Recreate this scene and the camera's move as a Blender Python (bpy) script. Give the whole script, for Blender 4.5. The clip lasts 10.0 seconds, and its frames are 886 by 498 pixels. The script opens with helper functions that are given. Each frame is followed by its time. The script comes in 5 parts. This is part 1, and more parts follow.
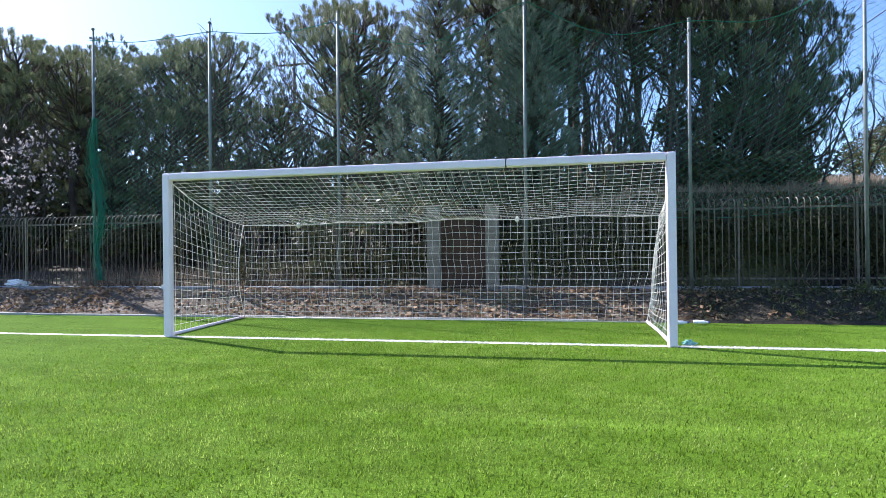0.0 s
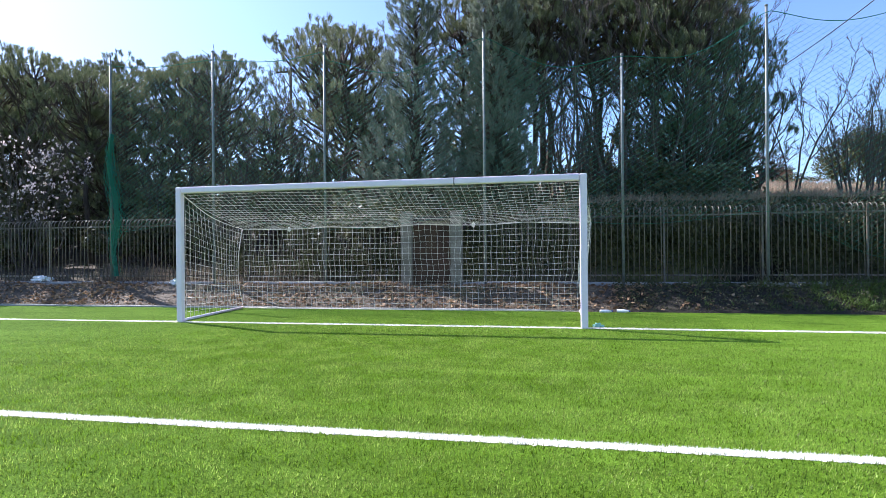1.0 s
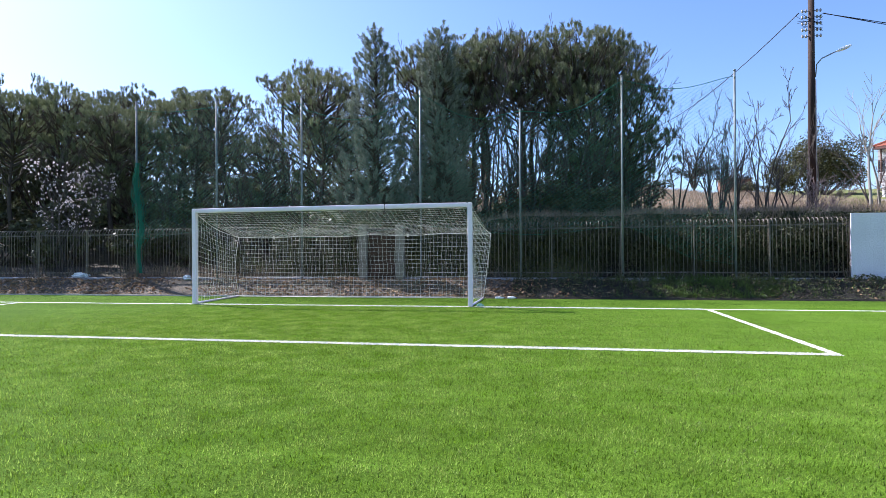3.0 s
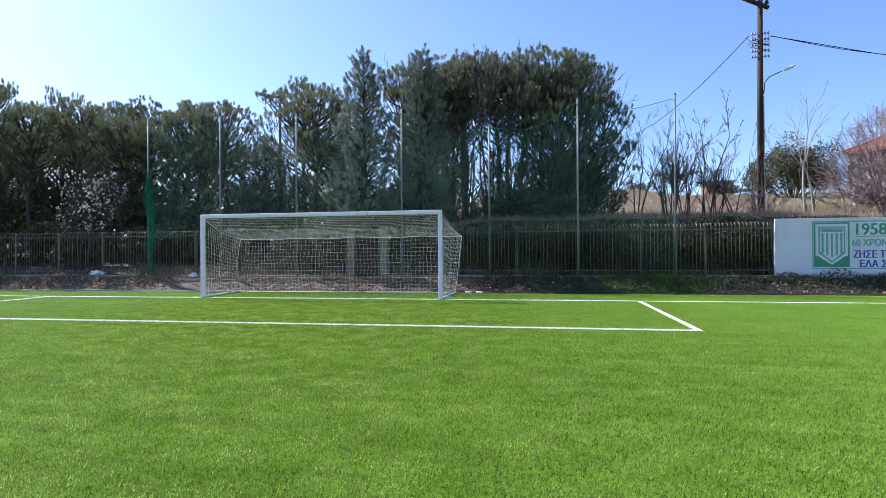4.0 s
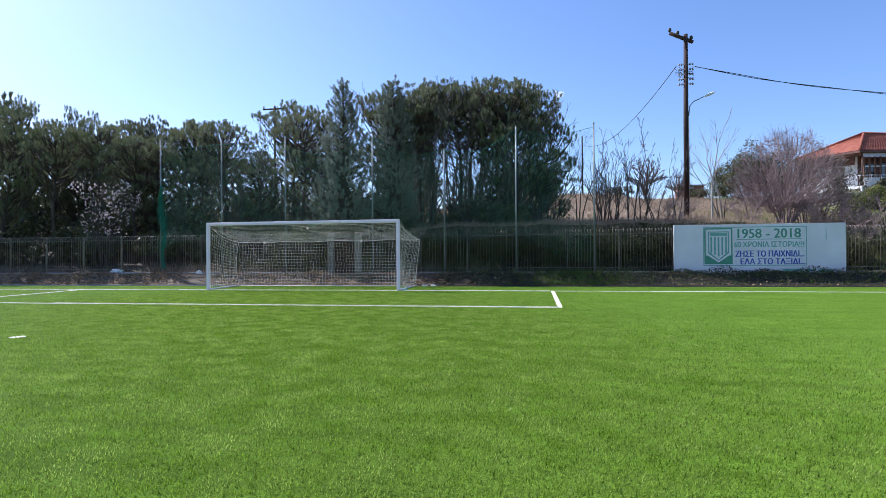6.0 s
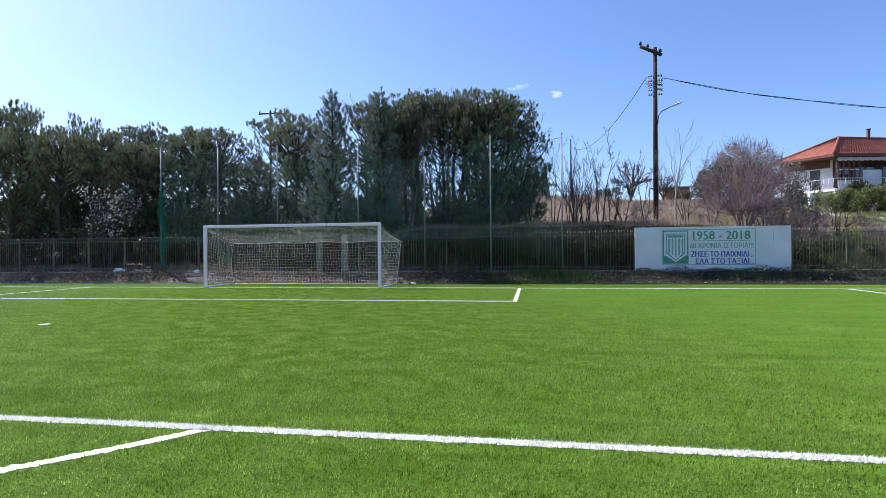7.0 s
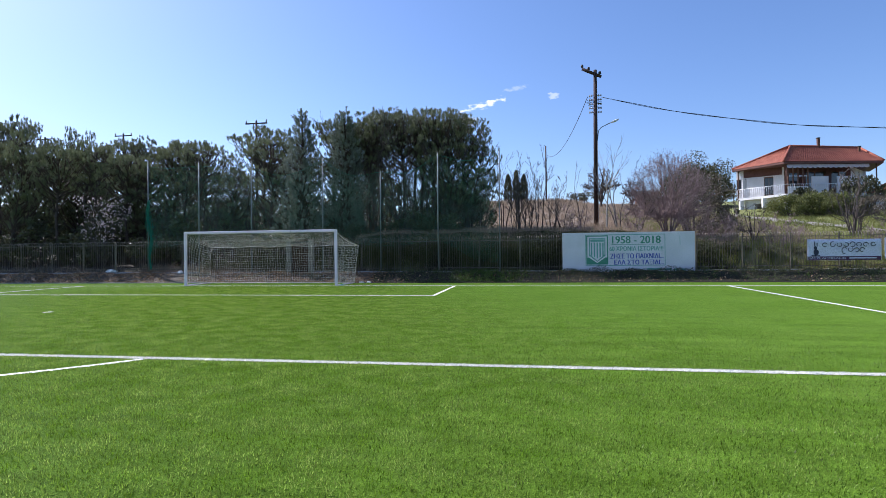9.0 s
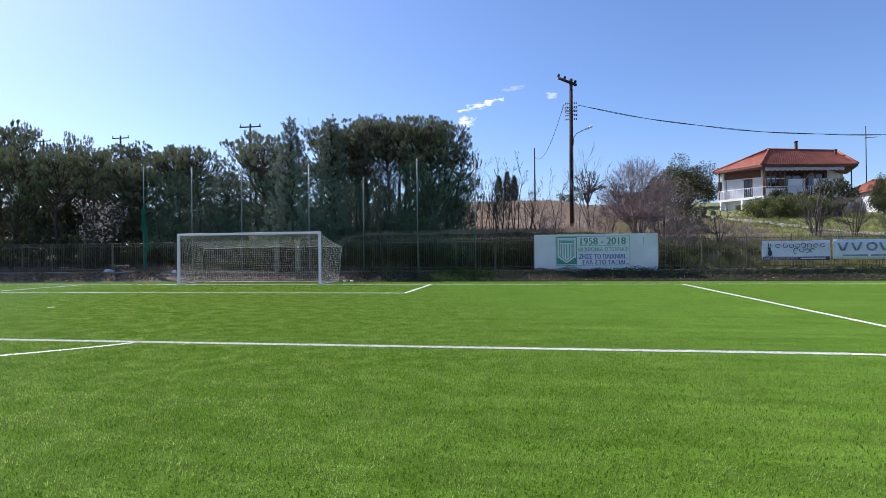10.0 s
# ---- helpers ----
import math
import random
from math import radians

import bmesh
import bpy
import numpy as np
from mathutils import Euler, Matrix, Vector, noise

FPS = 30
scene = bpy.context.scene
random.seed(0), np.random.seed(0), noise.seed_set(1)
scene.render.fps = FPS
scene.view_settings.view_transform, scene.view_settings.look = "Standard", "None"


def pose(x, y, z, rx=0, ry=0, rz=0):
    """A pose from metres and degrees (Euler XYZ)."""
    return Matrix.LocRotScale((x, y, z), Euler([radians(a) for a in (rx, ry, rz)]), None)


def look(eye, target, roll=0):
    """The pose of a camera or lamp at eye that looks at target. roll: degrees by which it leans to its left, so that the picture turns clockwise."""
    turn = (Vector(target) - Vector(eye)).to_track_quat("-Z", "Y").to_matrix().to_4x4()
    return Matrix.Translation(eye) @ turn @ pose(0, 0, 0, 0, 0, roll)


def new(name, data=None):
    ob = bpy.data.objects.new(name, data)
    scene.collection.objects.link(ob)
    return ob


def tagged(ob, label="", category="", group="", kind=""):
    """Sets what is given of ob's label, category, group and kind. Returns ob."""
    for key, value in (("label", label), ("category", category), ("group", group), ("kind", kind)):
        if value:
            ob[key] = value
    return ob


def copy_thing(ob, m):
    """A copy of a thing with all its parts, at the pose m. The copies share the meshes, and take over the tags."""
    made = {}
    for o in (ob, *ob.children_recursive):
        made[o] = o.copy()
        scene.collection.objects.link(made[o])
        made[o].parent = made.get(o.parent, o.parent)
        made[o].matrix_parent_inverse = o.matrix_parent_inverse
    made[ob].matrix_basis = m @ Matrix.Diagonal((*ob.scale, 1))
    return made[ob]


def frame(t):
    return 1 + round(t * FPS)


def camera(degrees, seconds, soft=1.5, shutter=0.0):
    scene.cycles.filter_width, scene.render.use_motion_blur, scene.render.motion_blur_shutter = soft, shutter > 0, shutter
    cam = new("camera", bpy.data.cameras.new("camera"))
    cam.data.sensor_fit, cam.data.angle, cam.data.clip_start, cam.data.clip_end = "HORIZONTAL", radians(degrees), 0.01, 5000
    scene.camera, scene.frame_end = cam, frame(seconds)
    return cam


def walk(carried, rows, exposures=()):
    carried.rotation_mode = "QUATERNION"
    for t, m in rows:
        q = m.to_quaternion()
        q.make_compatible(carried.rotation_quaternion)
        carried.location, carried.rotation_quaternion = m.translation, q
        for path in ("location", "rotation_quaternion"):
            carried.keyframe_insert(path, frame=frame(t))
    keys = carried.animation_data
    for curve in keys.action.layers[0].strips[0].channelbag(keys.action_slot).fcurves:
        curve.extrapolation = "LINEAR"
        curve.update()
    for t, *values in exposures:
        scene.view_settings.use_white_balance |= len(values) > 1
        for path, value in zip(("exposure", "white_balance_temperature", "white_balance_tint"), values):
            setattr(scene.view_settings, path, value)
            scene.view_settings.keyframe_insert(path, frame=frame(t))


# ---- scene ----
cam = camera(78.6, 10.0, soft=0.55)
PATH = [
    (0, (2.094, -7.54, 1.306), (1.722, -5.575, 1.31), -0.7),
    (0.5, (2.531, -8.252, 1.316), (2.159, -6.287, 1.318), -0.6),
    (1, (3.071, -9.202, 1.33), (2.705, -7.235, 1.331), -0.6),
    (1.5, (3.651, -10.17, 1.344), (3.284, -8.204, 1.347), -0.7),
    (2, (4.259, -11.173, 1.353), (3.897, -9.206, 1.357), -0.6),
    (2.5, (4.835, -12.142, 1.359), (4.479, -10.174, 1.367), -0.5),
    (4, (6.429, -15.198, 1.372), (6.088, -13.227, 1.381), -0.4),
    (4.5, (6.953, -16.182, 1.37), (6.613, -14.211, 1.379), -0.4),
    (5, (7.472, -17.142, 1.371), (7.14, -15.169, 1.381), -0.5),
    (5.5, (7.998, -17.996, 1.366), (7.664, -16.024, 1.377), -0.5),
    (7, (9.627, -20.459, 1.391), (9.3, -18.486, 1.401), -0.5),
    (7.5, (10.231, -21.199, 1.396), (9.908, -19.226, 1.409), -0.5),
    (8, (10.927, -21.939, 1.41), (10.607, -19.965, 1.422), -0.5),
    (8.5, (11.647, -22.64, 1.422), (11.329, -20.665, 1.435), -0.5),
    (9, (12.36, -23.344, 1.433), (12.043, -21.369, 1.448), -0.6),
    (9.5, (13.001, -24.053, 1.446), (12.686, -22.078, 1.46), -0.5),
    (10, (13.607, -24.787, 1.465), (13.297, -22.812, 1.479), -0.6),
]
walk(cam, [(t, look(eye, target, roll)) for t, eye, target, roll in PATH],
     [(0.0, 1.25, 5800, 19), (2.5, 1.1, 5800, 19), (5.0, 0.85, 5700, 19), (7.5, 0.65, 5700, 19), (10.0, 0.52, 5750, 19)])

# ---- world, sun, exposure ----
SUN_TO = Vector((-2.45, 1.03, 2.5)).normalized()
world = bpy.data.worlds.new("sky")
scene.world = world
world.use_nodes = True
wn, wl = world.node_tree.nodes, world.node_tree.links
wn.clear()
w_out = wn.new("ShaderNodeOutputWorld")
w_bg = wn.new("ShaderNodeBackground")
w_sky = wn.new("ShaderNodeTexSky")
w_sky.sky_type = "NISHITA"
w_sky.sun_disc = False
w_sky.sun_elevation = math.asin(SUN_TO.z)
w_sky.sun_rotation = math.atan2(SUN_TO.x, SUN_TO.y)
w_sky.altitude, w_sky.air_density, w_sky.dust_density, w_sky.ozone_density = 50, 1.0, 0.9, 4.0
w_bg.inputs[1].default_value = 0.112
# a few small fair-weather wisps low over the hill
w_co = wn.new("ShaderNodeTexCoord")
w_no = wn.new("ShaderNodeTexNoise")
w_no.inputs["Scale"].default_value, w_no.inputs["Detail"].default_value = 85, 7
w_mp = wn.new("ShaderNodeMapping")
w_mp.inputs["Scale"].default_value = (1, 1, 2.2)
wl.new(w_co.outputs["Generated"], w_mp.inputs[0])
wl.new(w_mp.outputs[0], w_no.inputs["Vector"])


def w_math(op, a, b=None, clamp=False):
    k = wn.new("ShaderNodeMath")
    k.operation, k.use_clamp = op, clamp
    for i, v in enumerate((a, b)):
        if v is None:
            continue
        if isinstance(v, (int, float)):
            k.inputs[i].default_value = v
        else:
            wl.new(v, k.inputs[i])
    return k.outputs[0]


def w_wisp(way, size, tilt, strength):
    """A soft, noisy patch of cloud round one direction of the sky."""
    q = Vector(way).normalized()
    right = Vector((q.y, -q.x, 0)).normalized()
    upw = right.cross(q)
    a, b = right * math.cos(tilt) + upw * math.sin(tilt), upw * math.cos(tilt) - right * math.sin(tilt)
    total = None
    for axis, s in ((a, size[0]), (b, size[1])):
        d = wn.new("ShaderNodeVectorMath")
        d.operation = "DOT_PRODUCT"
        d.inputs[1].default_value = axis / s
        wl.new(w_co.outputs["Generated"], d.inputs[0])
        sq = w_math("POWER", w_math("ABSOLUTE", w_math("SUBTRACT", d.outputs["Value"], q.dot(axis) / s)), 2)
        total = sq if total is None else w_math("ADD", total, sq)
    edge = w_math("SUBTRACT", w_math("SUBTRACT", w_math("MULTIPLY", w_no.outputs["Fac"], 3.2), 1.05), total)
    front = wn.new("ShaderNodeVectorMath")
    front.operation = "DOT_PRODUCT"
    front.inputs[1].default_value = q
    wl.new(w_co.outputs["Generated"], front.inputs[0])
    ahead = w_math("GREATER_THAN", front.outputs["Value"], 0.5)
    return w_math("MULTIPLY", w_math("MULTIPLY", w_math("MULTIPLY", edge, 1.6, True), ahead), strength)


w_sum = None
for way, size, tilt, strength in (((-84, 997, 272), (0.052, 0.0095), 0.25, 0.95), ((-112, 997, 243), (0.024, 0.013), 0.0, 0.8), ((44, 997, 282), (0.012, 0.008), 0.0, 0.4), ((-20, 997, 300), (0.03, 0.006), 0.15, 0.22),
                                  ((640, 997, 320), (0.034, 0.02), 0.0, 0.6), ((735, 997, 300), (0.05, 0.02), 0.1, 0.6), ((800, 997, 380), (0.05, 0.018), 0.2, 0.45)):
    one = w_wisp(way, size, tilt, strength)
    w_sum = one if w_sum is None else w_math("MAXIMUM", w_sum, one)
w_mix = wn.new("ShaderNodeMix")
w_mix.data_type = "RGBA"
w_mix.inputs[7].default_value = (7.5, 7.6, 7.8, 1)
wl.new(w_sum, w_mix.inputs[0])
w_hs = wn.new("ShaderNodeHueSaturation")
w_hs.inputs["Saturation"].default_value = 1.04
w_hs.inputs["Hue"].default_value = 0.501
wl.new(w_sky.outputs[0], w_hs.inputs["Color"])
wl.new(w_hs.outputs[0], w_mix.inputs[6])
wl.new(w_mix.outputs[2], w_bg.inputs[0])
wl.new(w_bg.outputs[0], w_out.inputs[0])

sun = new("sun", bpy.data.lights.new("sun", "SUN"))
sun.data.energy, sun.data.angle, sun.data.color = 5.0, radians(0.53), (1.0, 0.95, 0.87)
sun.matrix_world = look((0, 0, 0), -SUN_TO)

# ---- materials ----
def mat(name, a, b, rough=0.8, scale=4.0, fine=60.0, bump=0.25, dist=0.01, metal=0.0, spec=0.3, rnd=0.0, island=0.0, through_light=0.0, mixat=(0.35, 0.65), stretch=(1, 1, 1), c=None):
    """Two-scale noise between the colours a and b (and fine specks of c), with bump."""
    m = bpy.data.materials.new(name)
    m.use_nodes = True
    n, l = m.node_tree.nodes, m.node_tree.links
    n.clear()
    out = n.new("ShaderNodeOutputMaterial")
    bs = n.new("ShaderNodeBsdfPrincipled")
    co = n.new("ShaderNodeTexCoord")
    mp = n.new("ShaderNodeMapping")
    mp.inputs["Scale"].default_value = stretch
    l.new(co.outputs["Object"], mp.inputs[0])
    n1, n2 = n.new("ShaderNodeTexNoise"), n.new("ShaderNodeTexNoise")
    n1.inputs["Scale"].default_value, n1.inputs["Detail"].default_value = scale, 4
    n2.inputs["Scale"].default_value, n2.inputs["Detail"].default_value = fine, 3
    l.new(mp.outputs[0], n1.inputs["Vector"])
    l.new(mp.outputs[0], n2.inputs["Vector"])
    ramp = n.new("ShaderNodeValToRGB")
    ramp.color_ramp.elements[0].position, ramp.color_ramp.elements[1].position = mixat
    ramp.color_ramp.elements[0].color, ramp.color_ramp.elements[1].color = (*a, 1), (*b, 1)
    l.new(n1.outputs["Fac"], ramp.inputs[0])
    col = ramp.outputs[0]
    mix = n.new("ShaderNodeMix")
    mix.data_type = "RGBA"
    r2 = n.new("ShaderNodeValToRGB")
    r2.color_ramp.elements[0].position, r2.color_ramp.elements[1].position = 0.42, 0.7
    l.new(n2.outputs["Fac"], r2.inputs[0])
    l.new(r2.outputs[0], mix.inputs[0])
    l.new(col, mix.inputs[6])
    mix.inputs[7].default_value = (*(c or [0.5 * (p + q) * 0.75 for p, q in zip(a, b)]), 1)
    col = mix.outputs[2]
    for amount, node, socket in ((rnd, "ShaderNodeObjectInfo", "Random"), (island, "ShaderNodeNewGeometry", "Random Per Island")):
        if amount:
            src = n.new(node)
            hs = n.new("ShaderNodeHueSaturation")
            ma = n.new("ShaderNodeMapRange")
            ma.inputs[3].default_value, ma.inputs[4].default_value = 1 - amount, 1 + amount
            l.new(src.outputs[socket], ma.inputs[0])
            l.new(ma.outputs[0], hs.inputs["Value"])
            l.new(col, hs.inputs["Color"])
            col = hs.outputs[0]
    l.new(col, bs.inputs["Base Color"])
    bs.inputs["Roughness"].default_value, bs.inputs["Metallic"].default_value = rough, metal
    bs.inputs["Specular IOR Level"].default_value = spec
    if bump:
        bp = n.new("ShaderNodeBump")
        bp.inputs["Strength"].default_value, bp.inputs["Distance"].default_value = bump, dist
        l.new(n2.outputs["Fac"], bp.inputs["Height"])
        l.new(bp.outputs[0], bs.inputs["Normal"])
    last = bs.outputs[0]
    if through_light:
        tr = n.new("ShaderNodeBsdfTranslucent")
        l.new(col, tr.inputs[0])
        ms = n.new("ShaderNodeMixShader")
        ms.inputs[0].default_value = through_light
        l.new(last, ms.inputs[1])
        l.new(tr.outputs[0], ms.inputs[2])
        last = ms.outputs[0]
    l.new(last, out.inputs[0])
    return m


def turf_material():
    """Artificial grass: brushed light and dark patches over a fine fibre grain."""
    m = mat("turf", (0.076, 0.140, 0.011), (0.108, 0.180, 0.021), 0.8, 0.8, 75, 0.5, 0.02, spec=0.02, c=(0.058, 0.106, 0.009), mixat=(0.3, 0.7))
    n, l = m.node_tree.nodes, m.node_tree.links
    bs = next(k for k in n if k.type == "BSDF_PRINCIPLED")
    src = bs.inputs["Base Color"].links[0].from_socket
    co = n.new("ShaderNodeTexCoord")
    for size, stretch, low, high in ((1.0, (0.10, 4.0, 1), 0.78, 1.12), (1.0, (0.5, 1.6, 1), 0.88, 1.10), (1.0, (0.9, 9.0, 1), 0.92, 1.08), (1.0, (2.2, 4, 1), 0.88, 1.12), (1.0, (22, 7, 1), 0.90, 1.12), (1.0, (48, 15, 1), 0.86, 1.22), (1.0, (100, 36, 1), 0.78, 1.35), (1.0, (200, 80, 1), 0.75, 1.4)):
        mp, no, mr, hs = n.new("ShaderNodeMapping"), n.new("ShaderNodeTexNoise"), n.new("ShaderNodeMapRange"), n.new("ShaderNodeHueSaturation")
        mp.inputs["Scale"].default_value = stretch
        mp.inputs["Rotation"].default_value = (0, 0, 0.0 if stretch[0] < 1 else 0.18)
        no.inputs["Scale"].default_value, no.inputs["Detail"].default_value = size, 3
        mr.inputs[1].default_value, mr.inputs[2].default_value, mr.inputs[3].default_value, mr.inputs[4].default_value = 0.3, 0.7, low, high
        l.new(co.outputs["Object"], mp.inputs[0])
        l.new(mp.outputs[0], no.inputs["Vector"])
        l.new(no.outputs["Fac"], mr.inputs[0])
        l.new(mr.outputs[0], hs.inputs["Value"])
        l.new(src, hs.inputs["Color"])
        src = hs.outputs[0]
    l.new(src, bs.inputs["Base Color"])
    bs.inputs["Diffuse Roughness"].default_value = 0.35
    bs.inputs["Sheen Weight"].default_value, bs.inputs["Sheen Roughness"].default_value = 0.40, 0.16
    bs.inputs["Sheen Tint"].default_value = (0.55, 0.90, 0.10, 1)
    return m


M_TURF = turf_material()
M_BLADE = mat("turf_fibre", (0.130, 0.225, 0.014), (0.310, 0.400, 0.085), 0.4, 2.6, 45, 0, spec=0.25, island=0.65, through_light=0.45, mixat=(0.4, 0.64), c=(0.120, 0.205, 0.012))
M_LINE = mat("white_turf", (0.84, 0.80, 0.70), (0.90, 0.87, 0.77), 0.75, 3, 110, 0.5, 0.02, c=(0.74, 0.74, 0.64))
M_LINEB = mat("white_fibre", (0.76, 0.74, 0.67), (0.88, 0.86, 0.79), 0.6, 3, 60, 0, island=0.15, through_light=0.25)
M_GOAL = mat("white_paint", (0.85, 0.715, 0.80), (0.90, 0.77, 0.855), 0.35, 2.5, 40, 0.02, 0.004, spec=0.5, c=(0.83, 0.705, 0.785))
M_NET = mat("net_cord", (0.71, 0.655, 0.57), (0.81, 0.76, 0.68), 0.8, 3, 60, 0)
M_GREEN = mat("green_net", (0.028, 0.20, 0.135), (0.06, 0.27, 0.19), 0.7, 1.5, 30, 0, through_light=0.2)
M_STEEL = mat("galvanised_steel", (0.155, 0.172, 0.168), (0.25, 0.268, 0.26), 0.5, 5, 70, 0.08, 0.003, metal=0.35)
M_FENCE = mat("weathered_fence_paint", (0.13, 0.118, 0.098), (0.235, 0.213, 0.178), 0.5, 5, 50, 0.15, 0.003, metal=0.1, rnd=0.3, c=(0.12, 0.07, 0.04))
M_CONC = mat("concrete", (0.30, 0.29, 0.27), (0.42, 0.41, 0.38), 0.9, 3, 45, 0.4, 0.01)
M_CONCD = mat("rough_concrete", (0.165, 0.148, 0.118), (0.31, 0.28, 0.23), 0.95, 5, 30, 0.9, 0.03)
M_LITTER = mat("dry_leaves", (0.22, 0.13, 0.07), (0.40, 0.275, 0.165), 0.85, 1.2, 20, 0, island=0.45, through_light=0.15)
M_BARK = mat("pine_bark", (0.055, 0.042, 0.034), (0.12, 0.09, 0.07), 0.95, 3, 22, 0.8, 0.03, stretch=(1, 1, 0.3))
M_TWIG = mat("bare_twig", (0.062, 0.049, 0.041), (0.135, 0.11, 0.095), 0.9, 2, 25, 0.3, 0.01)
M_PALE = mat("pale_bark", (0.26, 0.23, 0.19), (0.40, 0.36, 0.30), 0.9, 3, 25, 0.3, 0.01)
M_TWIGP = mat("pinkish_twig", (0.215, 0.15, 0.14), (0.34, 0.245, 0.23), 0.9, 2, 25, 0.2, 0.01)
M_PINE = mat("pine_needles", (0.090, 0.108, 0.054), (0.215, 0.235, 0.118), 0.5, 0.55, 3, 0, island=0.2, through_light=0.35, spec=0.5)
M_CEDAR = mat("grey_green_scales", (0.13, 0.155, 0.115), (0.27, 0.30, 0.235), 0.65, 0.9, 4, 0, island=0.25, through_light=0.25)
M_LEAF = mat("dark_leaves", (0.055, 0.058, 0.026), (0.125, 0.125, 0.055), 0.5, 1.0, 8, 0, island=0.4, through_light=0.25, spec=0.4)
M_IVY = mat("ivy_leaves", (0.050, 0.054, 0.025), (0.115, 0.120, 0.052), 0.6, 1.0, 8, 0, island=0.4, through_light=0.15, spec=0.3)
M_LEAFL = mat("light_leaves", (0.07, 0.12, 0.02), (0.13, 0.18, 0.04), 0.55, 1.0, 8, 0, island=0.4, through_light=0.3)
M_LEAFR = mat("brownish_leaves", (0.135, 0.115, 0.078), (0.25, 0.205, 0.14), 0.6, 1.0, 8, 0, island=0.35, through_light=0.25)
M_OLIVE = mat("olive_leaves", (0.058, 0.062, 0.022), (0.135, 0.135, 0.052), 0.55, 0.8, 6, 0, island=0.4, through_light=0.25)
M_PETAL = mat("blossom", (0.70, 0.55, 0.54), (0.86, 0.76, 0.74), 0.7, 3, 20, 0, through_light=0.4)
M_GRASS = mat("wild_grass", (0.125, 0.155, 0.040), (0.30, 0.29, 0.092), 0.7, 0.5, 3, 0, island=0.3, through_light=0.45)
M_STRAW = mat("dry_grass", (0.30, 0.225, 0.155), (0.43, 0.335, 0.235), 0.8, 0.2, 3, 0, island=0.3, through_light=0.4)
M_SIGN = mat("sign_white_paint", (0.68, 0.645, 0.69), (0.81, 0.765, 0.83), 0.6, 1.1, 30, 0.1, 0.004)
M_SIGNG = mat("faded_green_paint", (0.07, 0.25, 0.17), (0.11, 0.32, 0.23), 0.6, 3, 40, 0)
M_SIGNB = mat("blue_paint", (0.035, 0.06, 0.34), (0.055, 0.09, 0.44), 0.6, 3, 40, 0)
M_SIGNT = mat("teal_grey_paint", (0.13, 0.33, 0.29), (0.2, 0.42, 0.37), 0.6, 3, 40, 0)
M_BANNER = mat("vinyl_banner", (0.69, 0.65, 0.77), (0.78, 0.74, 0.86), 0.45, 2, 20, 0.05)
M_INK = mat("dark_print", (0.03, 0.03, 0.06), (0.05, 0.05, 0.09), 0.5, 4, 30, 0)
M_MAROON = mat("maroon_print", (0.07, 0.025, 0.06), (0.10, 0.035, 0.085), 0.5, 4, 30, 0)
M_GREYP = mat("grey_blue_print", (0.18, 0.22, 0.29), (0.25, 0.29, 0.36), 0.5, 4, 30, 0)
M_POLE = mat("creosoted_wood", (0.030, 0.018, 0.014), (0.072, 0.043, 0.034), 0.85, 2, 30, 0.5, 0.01, stretch=(1, 1, 0.15))
M_IRON = mat("dark_iron", (0.04, 0.038, 0.036), (0.08, 0.07, 0.065), 0.6, 6, 60, 0.1, 0.003, metal=0.3)
M_RUST = mat("rusty_sheet", (0.040, 0.024, 0.017), (0.095, 0.052, 0.034), 0.85, 2.5, 30, 0.2, 0.004)
M_RUSTB = mat("old_brick", (0.24, 0.12, 0.08), (0.36, 0.20, 0.14), 0.9, 2, 14, 0.3, 0.02)
M_PORC = mat("porcelain", (0.30, 0.27, 0.25), (0.42, 0.40, 0.38), 0.3, 6, 60, 0)
M_CABLE = mat("black_cable", (0.015, 0.015, 0.016), (0.03, 0.03, 0.032), 0.6, 4, 50, 0)
M_WALL = mat("white_render", (0.66, 0.65, 0.63), (0.78, 0.77, 0.75), 0.85, 0.8, 25, 0.15, 0.01)
M_ROOF = mat("terracotta_tile", (0.25, 0.07, 0.042), (0.36, 0.12, 0.07), 0.8, 1.2, 12, 0.2, 0.02, rnd=0.22, island=0.2)
M_WOODW = mat("brown_shutter", (0.10, 0.05, 0.03), (0.17, 0.085, 0.05), 0.55, 3, 30, 0.1)
M_GLASS = mat("window_glass", (0.03, 0.035, 0.04), (0.05, 0.055, 0.06), 0.05, 2, 10, 0, spec=0.7)
M_AWN = mat("awning_cloth", (0.55, 0.50, 0.48), (0.68, 0.62, 0.60), 0.8, 2, 20, 0)
M_PATH = mat("pale_track", (0.26, 0.235, 0.195), (0.37, 0.34, 0.29), 0.95, 1, 12, 0.4, 0.03)
M_PLASTIC = mat("white_plastic", (0.70, 0.72, 0.73), (0.82, 0.83, 0.84), 0.4, 5, 30, 0.1)


